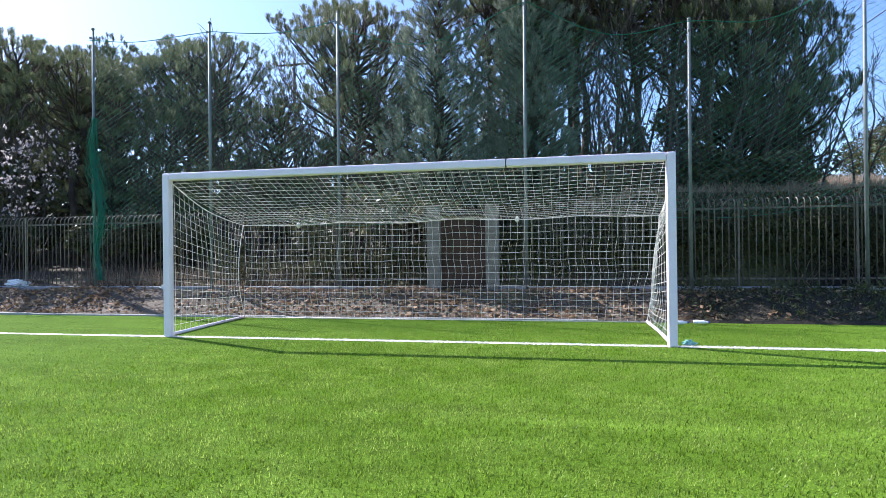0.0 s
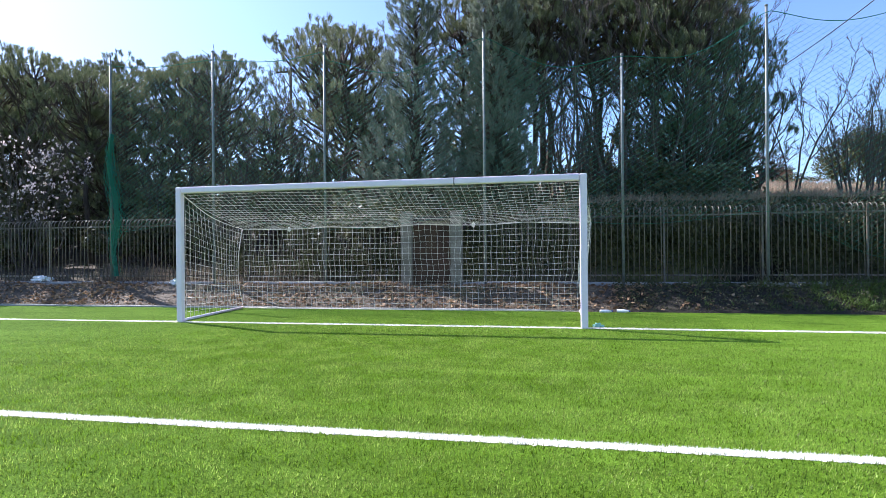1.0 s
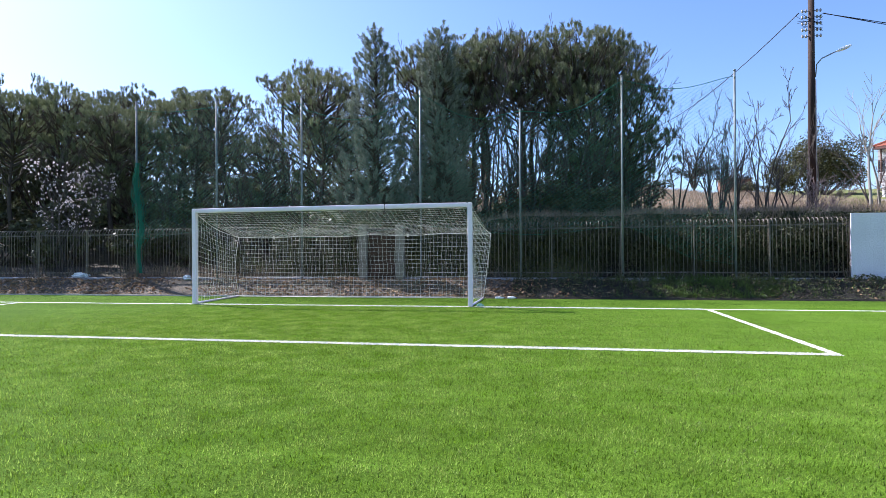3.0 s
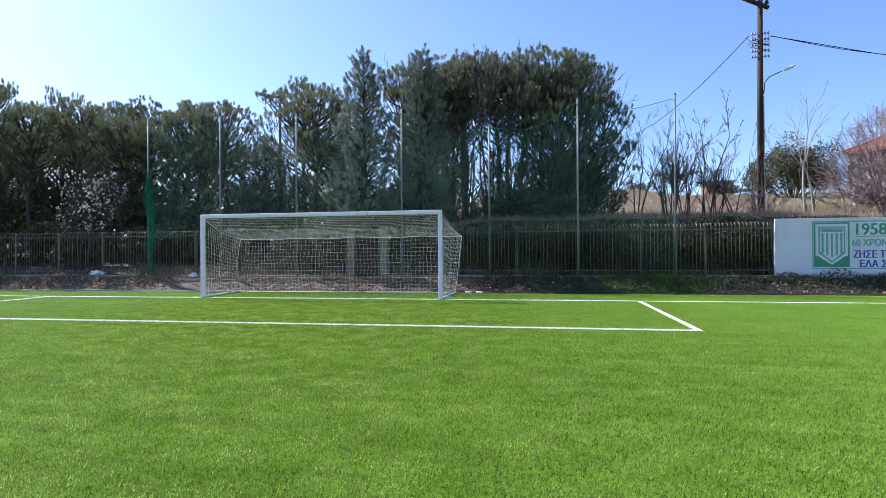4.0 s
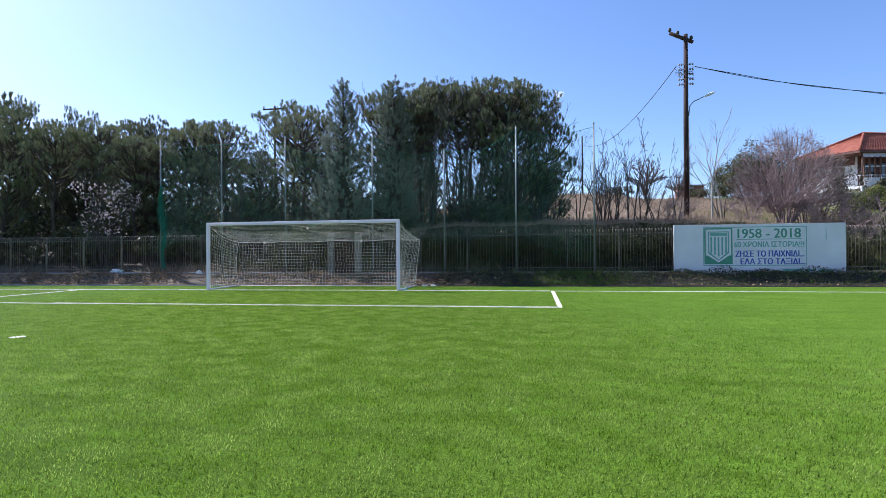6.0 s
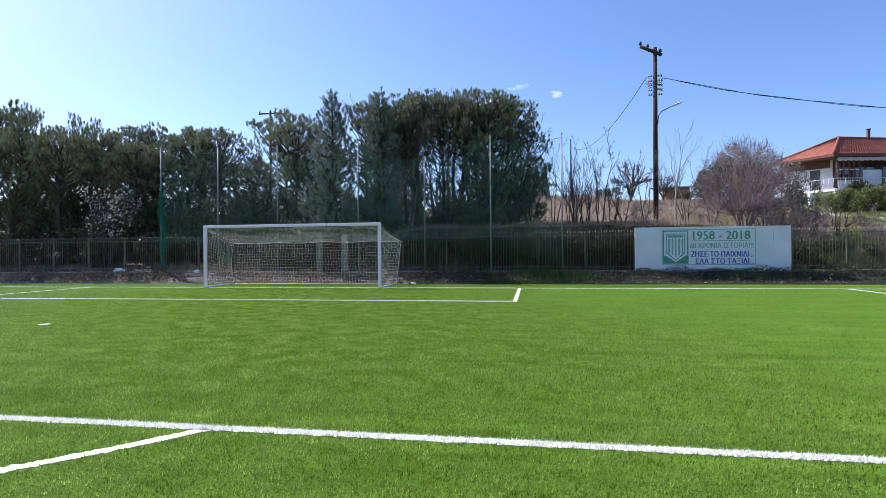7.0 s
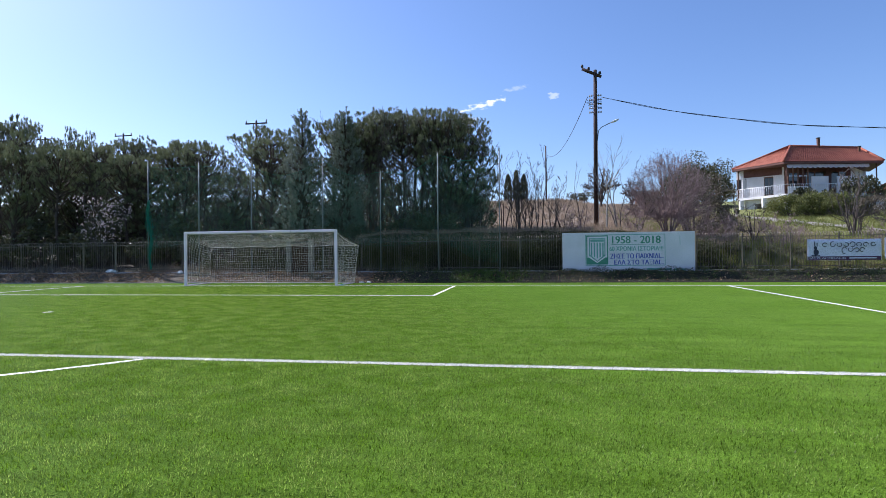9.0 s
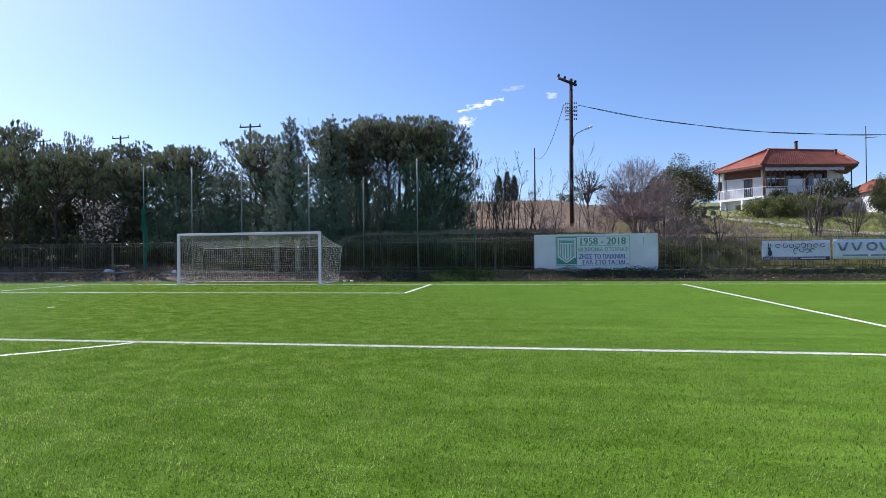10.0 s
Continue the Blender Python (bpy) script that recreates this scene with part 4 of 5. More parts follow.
def leafy_shrub(seed, wide, deep, tall, n, size, material, label, name="shrub", clumps=16, stems=True, category="shrub"):
    """An uneven mass of leaves made of overlapping clumps, with stems inside."""
    r = np.random.default_rng(seed)
    ob = thing(name, pose(0, 0, 0), label, category)
    pts = []
    t = Tubes()
    for k in range(clumps):
        c = np.array((r.uniform(-0.5, 0.5) * wide, r.uniform(-0.5, 0.5) * deep, tall * r.uniform(0.2, 0.8)))
        c[2] *= 1 - 0.5 * (abs(c[0]) / (0.5 * wide)) ** 2
        s = np.array((wide, deep, tall)) * r.uniform(0.12, 0.22)
        d = r.normal(0, 1, (n // clumps, 3))
        d /= np.linalg.norm(d, axis=1)[:, None]
        pts.append(c + d * s * r.uniform(0.55, 1.05, (len(d), 1)))
        t.add([(c[0] * 0.25, c[1] * 0.25, 0), c * np.array((0.7, 0.7, 0.6)), c + (0, 0, s[2] * 0.6)], [0.035, 0.022, 0.006], 4, caps=False)
    p = np.concatenate(pts)
    p[:, 2] = np.maximum(p[:, 2], 0.02)
    if stems:
        part("trunk", t.mesh("trunk", M_TWIG), None, ob, "thin brown branching trunk")
    v, f = leaves(p, size, r)
    part("foliage", shaped("foliage", v, f, material), None, ob)
    return ob


def planted(ob, x, y, turn=0.0, s=1.0, sz=None, sink=0.08, first=False):
    m = pose(x, y, at_ground(x, y, sink), 0, 0, turn) @ Matrix.Diagonal((s, s, sz or s, 1))
    if first:
        ob.matrix_basis = m
        return ob
    return copy_thing(ob, m @ Matrix.Diagonal((1 / ob.scale[0], 1 / ob.scale[1], 1 / ob.scale[2], 1)))


def canopy(x, y):
    """How high the grove stands, level with the old pines' tops."""
    z = np.interp(x, (-45, -26, -20, -18, -16.5, -14.5, -12, -9, -7.5, -6.3, -4.5, -3, 0, 1.5, 3, 5, 7, 8.5, 10, 12),
                  (11.6, 11.5, 10.9, 10.4, 10.3, 9.5, 9.6, 9.4, 8.9, 9.4, 9.7, 9.4, 9.8, 10.45, 10.65, 10.6, 10.45, 9.95, 9.0, 8.0))
    return float(z) + 0.26 * (y - 9.5)


def crown_top(ob):
    return max(v.co.z for c in ob.children for v in c.data.vertices)


TALL = {}


def pine(ob, x, y, turn=0.0, s=1.0, reach=1.0, first=False):
    """A pine grown to the canopy's height there (times reach)."""
    if ob.name not in TALL:
        TALL[ob.name] = crown_top(ob)
    g = at_ground(x, y)
    return planted(ob, x, y, turn, s, (canopy(x, y) * reach - g) / TALL[ob.name], first=first)


P1 = pine_tree(1, 9.0, 4.2, 2.6, 62, label="tall umbrella pine with brushy dark green needles")
P2 = pine_tree(2, 9.0, 3.4, 2.2, 52, label="tall pine with an open, ragged crown and bare lower limbs")
P3 = pine_tree(3, 7.2, 1.0, 2.5, 74, umbrella=False, label="dense dark pine with foliage almost to the ground")
P4 = pine_tree(4, 9.5, 5.2, 2.0, 30, tufts=10, label="slender pine with a thin see-through crown")
BIG = pine_tree(5, 7.0, 1.0, 3.1, 135, umbrella=False, label="broad dense dark green pine behind the fence")

# near row behind the goal
pine(BIG, 7.6, 9.4, 20, 0.80, 0.97, first=True)
pine(P1, 6.7, 8.9, 0, 0.82, first=True)
pine(P4, 3.3, 9.2, 0, 0.86, 0.96, first=True)
pine(P1, 4.8, 9.2, 130, 0.78, 0.98)
pine(P1, 8.4, 9.9, 75, 0.64)
pine(P4, 3.1, 9.8, 250, 0.9)
pine(P2, 5.8, 9.7, 40, 0.78, 0.95)
pine(P2, 1.5, 8.8, 20, 0.74, 0.95)
pine(P4, 5.1, 10.8, 130, 0.86, 0.94)
pine(P2, 2.0, 11.6, 200, 0.8, 0.9)
pine(P2, 2.8, 8.4, 100, 0.62, 0.92)
pine(P2, -3.5, 8.3, 0, 0.80, 0.98, first=True)
pine(P1, -5.0, 10.4, 70, 0.84, 1.03)
pine(P3, -13.4, 9.8, 0, 0.9, 0.86, first=True)
pine(P3, 8.9, 9.6, 60, 0.60, 0.88)
pine(P2, 0.5, 8.7, 310, 0.68, 1.02)
pine(P1, -9.3, 10.4, 200, 0.72, 0.96)
pine(P2, -11.4, 11.2, 40, 0.8, 0.97)
r = random.Random(8)
for k in range(16):
    x = -12.8 - 2.4 * (k % 8) + r.uniform(-0.7, 0.7)
    y = 7.0 + 4.6 * (k // 8) + r.uniform(-0.5, 0.8)
    pine((P1, P2, P1, P3)[k % 4], x, y, r.uniform(0, 360), r.uniform(0.62, 0.78), r.uniform(0.88, 1.05) * (0.93 if k % 4 == 3 else 1))
for k in range(8):
    pine(P3, -31 + 3.9 * k + r.uniform(-0.6, 0.6), 10.8 + r.uniform(-0.6, 0.6), r.uniform(0, 360), r.uniform(0.85, 1.0), 0.76)
for k in range(8):
    pine((P1, P3)[k % 2], -32 + 4.4 * k + r.uniform(-0.8, 0.8), 16.5 + r.uniform(-1.0, 2), r.uniform(0, 360), r.uniform(0.95, 1.1), r.uniform(0.75, 0.84))
C1 = conifer(21, 9.2, 1.95, 0.5, "spire-shaped grey-green conifer in the grove")
C2 = conifer(22, 8.6, 1.3, 1.0, "blunt-topped grey-green conifer in the grove", taper=0.45)
planted(C1, -0.62, 6.4, 0, 1.0, 0.905, first=True)
planted(C2, 1.75, 6.9, 0, 1.0, 0.90, first=True)

# undergrowth in the shade of the grove
U1 = leafy_shrub(31, 3.2, 2.0, 2.4, 1800, 0.18, M_LEAF, "dark evergreen undergrowth behind the fence", "undergrowth")
U2 = leafy_shrub(32, 2.6, 1.8, 3.2, 1800, 0.19, M_LEAF, "tall dark shrub in the grove's shade", "undergrowth")
planted(U1, -7.0, 6.0, 0, 0.7, first=True)
planted(U2, -4.0, 6.6, 0, 0.6, first=True)
for k in range(10):
    planted((U1, U2)[k % 2], -31 + 2.4 * k, 7.2 + r.uniform(-0.8, 1.0), r.uniform(0, 360), r.uniform(0.9, 1.2))
for k in range(10):
    planted((U1, U2)[k % 2], -40 + 4.4 * k, 22.0 + r.uniform(-1, 1), r.uniform(0, 360), r.uniform(1.7, 2.0))
for k in range(14):
    planted((U1, U2)[k % 2], -33 + 2.6 * k, 13.6 + r.uniform(-1, 1), r.uniform(0, 360), r.uniform(1.1, 1.45))
for x, y, s in ((-1.6, 5.5, 0.85), (-3.2, 5.5, 0.75), (-0.2, 5.3, 0.75), (2.6, 6.2, 0.55), (4.3, 6.8, 0.5), (6.3, 6.9, 0.5), (8.0, 6.9, 0.45), (-9.6, 6.4, 0.9), (1.1, 5.4, 0.65), (7.0, 11.6, 0.9), (0.6, 10.4, 1.0), (-5.5, 11.0, 1.1), (-2.0, 10.6, 1.0), (6.1, 7.5, 0.8), (7.4, 7.2, 0.7)):
    planted(U1, x, y, r.uniform(0, 360), s)

for x, y, s in ((6.0, 10.4, 1.1), (3.9, 11.2, 0.55), (4.7, 12.2, 0.7), (5.6, 12.0, 0.6), (8.0, 10.8, 1.05), (9.3, 10.4, 0.75)):
    planted(U2, x, y, r.uniform(0, 360), s)

# ivy over the fence on the bank side
def ivy_stretch(x0_, x1_, seed, top):
    rr = np.random.default_rng(seed)
    n = int((x1_ - x0_) * (4200 if top > 2 else 2600))
    x = rr.uniform(x0_, x1_, n)
    u = rr.random(n)
    y = 4.12 + 1.25 * u ** 1.2 + rr.normal(0, 0.06, n)
    crest = top - 0.1 + 0.16 * np.sin(x * 1.9) + 0.14 * np.sin(x * 4.3 + 1) + 0.12 * np.sin(x * 9.7) + rr.normal(0, 0.12, n)
    z = np.minimum(height(x, y) + 0.12 + rr.random(n) * (crest - 0.5) * np.exp(-((u - 0.15) / 0.3) ** 2), np.maximum(crest, height(x, y) + 0.25))
    z = np.maximum(z, height(x, y) + 0.03)
    v, f = leaves(np.stack([x, y, z], 1), 0.072, rr)
    solid("ivy_hedge", shaped("ivy_hedge", v, f, M_IVY), None, "dark ivy and bramble heaped behind the bar fence", "hedge", "stretches of ivy hedge", kind="stuff")


for k in range(9):
    ivy_stretch(-5.8 + 3.0 * k, -2.75 + 3.0 * k, 37 + k, (1.3, 1.6, 1.9, 2.2, 2.2, 2.25, 2.3, 2.2, 1.8)[k])

# blossoming tree behind the fence
bl, tips = bare_tree(51, 4.6, 5, 0.26, 3, "small fruit tree covered in white blossom behind the fence", M_TWIG, "blossom_tree", 0.035)
rr = np.random.default_rng(52)
tp = np.array([p for p, d, lv in tips])
fl = np.repeat(tp, 4, 0) + rr.normal(0, 0.11, (len(tp) * 4, 3))
fl = fl[(rr.random(len(fl)) < 0.24) & (fl[:, 2] > 1.6) & (fl[:, 2] < 4.0)]
v, f = leaves(np.repeat(fl, 3, 0) + rr.normal(0, 0.02, (len(fl) * 3, 3)), 0.10, rr)
part("blossom", shaped("blossom", v, f, M_PETAL), None, bl, "white blossom")
planted(bl, -12.7, 4.9, 0, 0.82, 1.08, first=True)

# leafless thickets standing in the grove
T1, _ = bare_tree(65, 7.4, 5, 0.16, 3, "leafless many-stemmed tree among the pines", M_TWIG, "bare_tree", 0.06, (4, 6), 0.08, 0.42, (0.35, 0.7))
planted(T1, -6.6, 7.6, 0, 0.84, first=True)
for x, y, a, s in ((-4.9, 8.8, 80, 0.84), (-8.2, 8.2, 150, 0.80), (-2.2, 7.6, 220, 0.8), (3.6, 7.6, 20, 0.85), (5.2, 7.4, 120, 0.9), (6.4, 7.8, 260, 0.75), (-10.4, 7.8, 40, 0.72), (2.4, 9.8, 300, 1.0), (4.2, 9.4, 200, 0.9), (5.0, 10.4, 330, 0.95), (-6.0, 10.2, 10, 0.85), (7.4, 8.4, 50, 0.8), (8.6, 8.9, 170, 0.78), (9.5, 9.2, 280, 0.62)):
    planted(T1, x, y, a, s)

# bare saplings along the bank
S1, _ = bare_tree(61, 5.2, 6, 0.16, 3, "leafless grey sapling clump on the bank", M_TWIG, "sapling", 0.042, (3, 5), 0.10, 0.42, (0.3, 0.6), 0.007)
S2, _ = bare_tree(62, 5.2, 3, 0.14, 3, "leafless upright sapling on the bank", M_TWIG, "sapling", 0.046, (3, 5), 0.10, 0.38, (0.3, 0.6), 0.007)
S3, _ = bare_tree(68, 5.0, 1, 0.05, 2, "slender leafless tree with pale bark on the bank", M_PALE, "sapling", 0.06, (4, 6), 0.12, 0.45, (0.3, 0.6), 0.007)
planted(S3, 16.5, 7.5, 0, 1.0, first=True)
planted(S3, 17.3, 8.3, 140, 0.85)
planted(S1, 11.6, 7.4, 0, 0.85, first=True)
planted(S2, 12.9, 7.2, 0, 0.9, first=True)
for x, y, a, s in ((13.6, 8.2, 80, 0.8), (10.8, 9.6, 30, 1.0), (15.3, 9.0, 140, 0.85), (17.4, 9.0, 220, 0.9), (11.9, 8.6, 200, 0.9), (12.3, 7.8, 120, 0.85), (14.2, 8.0, 260, 0.8), (18.4, 8.2, 60, 0.8)):
    planted((S1, S2)[int(a / 20) % 2], x, y, a, 0.88 * s)
for x, y, a, s in ((31.4, 12.0, 100, 0.85), (35.0, 11.0, 190, 0.6)):
    planted(S1, x, y, a, s, 0.75 * s)

def dome_tree(seed, tall, wide, stems, twigs, label, material, name="bare_tree", fork=0.1, thick=0.04, fine=0.0055, low=0.1, trunk=0.0):
    """A leafless tree whose stems fan out into a rounded head of fine twigs."""
    r = np.random.default_rng(seed)
    ob = thing(name, pose(0, 0, 0), label, "tree")
    mains = []
    for k in range(stems):
        a = 2.399963 * k + r.normal(0, 0.25)
        q = 0.85 * math.sqrt((k + 0.5) / stems)
        end = np.array((wide * 0.5 * q * math.cos(a), wide * 0.5 * q * math.sin(a), tall * (0.35 + 0.55 * math.sqrt(1 - q * q))))
        foot = np.array((fork * math.cos(a), fork * math.sin(a), trunk))
        s = np.linspace(0, 1, 7)[:, None]
        pts = foot + (end - foot) * s + np.array((end[0], end[1], 0)) * 0.25 * (s - s * s) * -1 + r.normal(0, 0.035 * tall / 4, (7, 3)) * np.minimum(s * 3, 1)
        t = Tubes()
        t.add(pts, [thick * (1 - 0.75 * i / 6) for i in range(7)], 5, caps=False)
        mains.append((t, pts))
    if trunk:
        part("trunk", tube_mesh("trunk", [(0, 0, 0), (0.03, 0, trunk * 0.6), (0, 0, trunk + 0.1)], [thick * 1.8, thick * 1.4, thick * 1.2], material, 8), None, ob)
    for k in range(twigs):
        a, w = r.uniform(0, 2 * math.pi), r.uniform(-0.35, 1)
        q = math.sqrt(max(0.0, 1 - w * w)) * r.uniform(0.8, 1.03)
        tip = np.array((wide * 0.5 * q * math.cos(a), wide * 0.5 * q * math.sin(a), tall * (0.45 + 0.53 * w * r.uniform(0.85, 1.03))))
        tip[2] = max(tip[2], tall * low + trunk)
        t, pts = min((mains[i] for i in r.integers(0, stems, max(3, stems // 3))), key=lambda m: np.linalg.norm(m[1][-1] - tip))
        root = pts[r.integers(2, 7)]
        if root[2] > tip[2] - 0.1:
            root = pts[2]
        d = tip - root
        mid = root + d * 0.5 + np.array((d[0], d[1], 0)) * 0.12 + r.normal(0, 0.09, 3)
        t.add([root, mid, tip], [fine * 2.2, fine * 1.5, fine], 3, caps=False)
        for j in range(5):
            base = mid + (tip - mid) * r.uniform(0, 0.9)
            out = d / np.linalg.norm(d) + r.normal(0, 0.45, 3) + (0, 0, 0.2)
            t.add([base, base + out / np.linalg.norm(out) * r.uniform(0.18, 0.5) * tall / 4.5], [fine, fine * 0.7], 3, caps=False)
    for t, pts in mains:
        part("stem", t.mesh("stem", material), None, ob)
    return ob


BT = dome_tree(63, 5.1, 4.5, 14, 520, "rounded leafless shrub tree with a haze of pinkish-grey twigs", M_TWIGP)
planted(BT, 20.0, 8.5, 0, 1.08, 1.0, first=True)
DT = dome_tree(67, 4.0, 3.4, 5, 30, "small leafless tree with crooked spreading limbs on the slope", M_TWIG, thick=0.06, fine=0.012, fork=0.12, low=0.35)
planted(DT, 31.4, 12.4, 0, 0.75, 1.08, first=True)
planted(DT, 33.8, 12.6, 110, 0.7, 0.8)
planted(DT, 35.2, 11.0, 200, 0.55, 0.6)
planted(DT, 24.9, 9.8, 60, 0.6, 0.6)
FT = dome_tree(64, 5.6, 4.6, 8, 70, "leafless tree on the hillside field", M_TWIG, thick=0.10, fine=0.022, fork=0.12, low=0.35, trunk=0.9)
planted(FT, 21.2, 46.5, 0, 1.0, first=True)
planted(FT, 25.4, 49.0, 90, 0.7)
B2, _ = bare_tree(66, 2.6, 7, 0.55, 3, "low leafless twiggy bush on the slope", M_TWIGP, "bare_shrub", 0.03, (4, 5), 0.06)
planted(B2, 22.3, 7.0, 0, 0.8, first=True)
for x, y, a, s in ((24.6, 6.2, 50, 0.7), (26.4, 8.4, 100, 0.5), (21.6, 5.6, 300, 0.6), (29.6, 6.6, 40, 0.5), (18.0, 7.6, 20, 0.7), (20.9, 6.9, 70, 0.8), (14.8, 7.0, 190, 0.6)):
    planted(B2, x, y, a, s)
E1 = leafy_shrub(71, 4.6, 4.0, 5.2, 22000, 0.14, M_OLIVE, "round olive-green evergreen tree beside the bare shrubs", "evergreen_tree", 40, category="tree")
planted(E1, 32.7, 46.5, 0, 1.5, 1.34, first=True)
R1 = leafy_shrub(72, 3.4, 2.8, 3.0, 7000, 0.095, M_LEAFR, "brownish half-bare shrub on the bank", "shrub", 18)
planted(R1, 22.1, 11.2, 0, 1.15, 1.5, first=True)
planted(R1, 21.8, 6.4, 150, 0.55)
for x, y, s in ((20.8, 4.9, 0.45), (22.2, 5.0, 0.45), (23.6, 4.9, 0.4), (24.9, 5.0, 0.3)):
    planted(U1, x, y, r.uniform(0, 360), s, 0.75 * s)


# ---- utility poles, cables, house on the hill ----
UX, UY = 16.48, 11.44
UZ = at_ground(UX, UY, 0.3)
up = thing("utility_pole", pose(UX, UY, UZ), "dark brown wooden utility pole with insulators and a street lamp", "utility pole")
TOP = 12.75 - UZ
part("shaft", tube_mesh("shaft", [(0, 0, 0), (0, 0, TOP * 0.5), (0.03, 0, TOP)], [0.15, 0.13, 0.105], M_POLE, 12), None, up)
arm = part("crossarm", tube_mesh("crossarm", [(-0.78, -0.05, TOP + 0.10), (0.40, 0.05, TOP - 0.42)], 0.095, M_POLE, 6), None, up)
for k in (0.0, 0.35, 0.95):
    x, z = -0.76 + 1.12 * k, TOP + 0.12 - 0.5 * k
    part("insulator", tube_mesh("insulator", [(x, 0, z), (x, 0, z + 0.07), (x, 0, z + 0.10), (x, 0, z + 0.24), (x, 0, z + 0.27)], [0.03, 0.03, 0.09, 0.075, 0.03], M_IRON, 8), None, arm)
for k in range(5):
    z = TOP - 1.62 - 0.26 * k
    bk = part("bracket", tube_mesh("bracket", [(-0.34, -0.04, z), (0.36, -0.04, z + 0.03)], 0.014, M_IRON, 5), None, up)
    for x in (-0.33, -0.2, 0.22, 0.35):
        part("insulator", tube_mesh("insulator", [(x, -0.04, z - 0.05), (x, -0.04, z - 0.02), (x, -0.04, z + 0.06), (x, -0.04, z + 0.09)], [0.02, 0.045, 0.038, 0.015], M_PORC, 6), None, bk)
t = Tubes()
for k in range(7):
    rk = random.Random(k)
    pts = [(-0.5 + rk.uniform(-0.1, 0.2), -0.06, TOP - 1.7 - 0.1 * k), (-0.2, -0.16, TOP - 2.0 - rk.uniform(0, 0.5)), (0.15, -0.15, TOP - 1.6 - rk.uniform(0, 0.9)), (0.42, -0.06, TOP - 1.75 - 0.12 * k)]
    q = [Vector(pts[0]).lerp(Vector(pts[1]), s) * (1 - s) + Vector(pts[2]).lerp(Vector(pts[3]), s) * s for s in np.linspace(0, 1, 9)]
    t.add(q, 0.009, 4)
part("jumper_wires", t.mesh("jumper_wires", M_CABLE), None, up)
lamp = part("lamp_arm", tube_mesh("lamp_arm", [(0.12, -0.08, 8.4 - UZ), (0.17, -0.08, 8.92 - UZ), (0.35, -0.10, 9.14 - UZ), (0.75, -0.16, 9.32 - UZ), (0.92, -0.19, 9.39 - UZ)], 0.024, M_STEEL, 8), None, up)
head = bmesh.new()
bmesh.ops.create_uvsphere(head, u_segments=14, v_segments=8, radius=1, matrix=Matrix.Translation((1.12, -0.22, 9.46 - UZ)) @ Euler((0, radians(-22), 0)).to_matrix().to_4x4() @ Matrix.Diagonal((0.30, 0.10, 0.07, 1)))
part("lamp_head", head, M_PLASTIC, lamp, "pale grey street lamp head")
part("sleeve", tube_mesh("sleeve", [(0.10, -0.14, 0.3), (0.10, -0.14, 5.6)], 0.022, M_PORC, 6), None, up)


def cable(a, b, sag, radius, label, strands=1):
    a, b = Vector(a), Vector(b)
    c = thing("cable", pose(*a), label, "cable", "overhead cables")
    t = Tubes()
    for s in range(strands):
        pts = [(b - a) * (k / 40) - Vector((0, 0, sag * 4 * (k / 40) * (1 - k / 40))) + Vector((0, 0.02 * s, 0.03 * math.sin(k * 0.9 + s * 2) * (strands > 1))) for k in range(41)]
        t.add(pts, radius, 5)
    part("strand", t.mesh("strand", M_CABLE), None, c)


def small_pole(x, y, top, label, arms=0.0, radius=0.11):
    z = at_ground(x, y, 0.3)
    p = thing("utility_pole", pose(x, y, z), label, "utility pole", "far utility poles")
    part("shaft", tube_mesh("shaft", [(0, 0, 0), (0, 0, top - z)], [radius, radius * 0.75], M_POLE, 8), None, p)
    if arms:
        arm_ = part("crossarm", boxes((-arms, arms, -0.06, 0.06, top - z - 0.35, top - z - 0.22), bevel=0.01), M_POLE, p)
        for k in (-0.92, 0.0, 0.92):
            part("insulator", tube_mesh("insulator", [(arms * k, 0, top - z - 0.22), (arms * k, 0, top - z - 0.16), (arms * k, 0, top - z + 0.1)], [0.03, 0.09, 0.05], M_PORC, 6), None, arm_)
    return p


small_pole(14.67, 52.2, 16.0, "distant wooden utility pole on the hillside")
small_pole(10.0, 66.0, 14.6, "distant wooden utility pole on the hillside", 0.0, 0.13)
small_pole(-16.6, 31.0, 15.9, "wooden mast with a crossarm above the pines", 1.25, 0.14)
small_pole(-42.0, 42.3, 18.1, "wooden mast with a crossarm above the pines", 1.3, 0.15)
small_pole(-60.0, 48.0, 19.6, "wooden mast with a crossarm above the pines", 1.3, 0.15)
cable((UX - 0.45, UY, 11.1), (14.67, 52.2, 14.9), 1.6, 0.02, "thin overhead cable to the hillside pole")
cable((UX + 0.45, UY - 0.04, 11.0), (56.5, 11.6, 11.2), 2.8, 0.017, "thick twisted overhead cable", 2)

for x, y, s in ((9.0, 65.0, 1.0), (10.3, 65.5, 1.15), (11.5, 65.2, 1.0)):
    r2 = np.random.default_rng(int(x * 10))
    cy = thing("cypress", pose(x, y, at_ground(x, y)), "narrow dark cypress on the skyline", "tree", "cypresses on the skyline")
    part("trunk", tube_mesh("trunk", [(0, 0, 0), (0, 0, 3.5 * s)], [0.15, 0.04], M_BARK, 6), None, cy)
    u = r2.random(500)
    a = r2.uniform(0, 6.28, 500)
    rad = 0.62 * np.sin(np.pi * (0.12 + 0.86 * u)) ** 0.8 * r2.uniform(0.7, 1.05, 500)
    p = np.stack([rad * np.cos(a), rad * np.sin(a), 0.3 + 4.6 * s * u], 1)
    v, f = needles(p, np.tile((0, 0, 1.0), (500, 1)), 8, 0.35, 0.06, 0.35, r2)
    part("crown", shaped("crown", v, f, M_LEAF), None, cy)

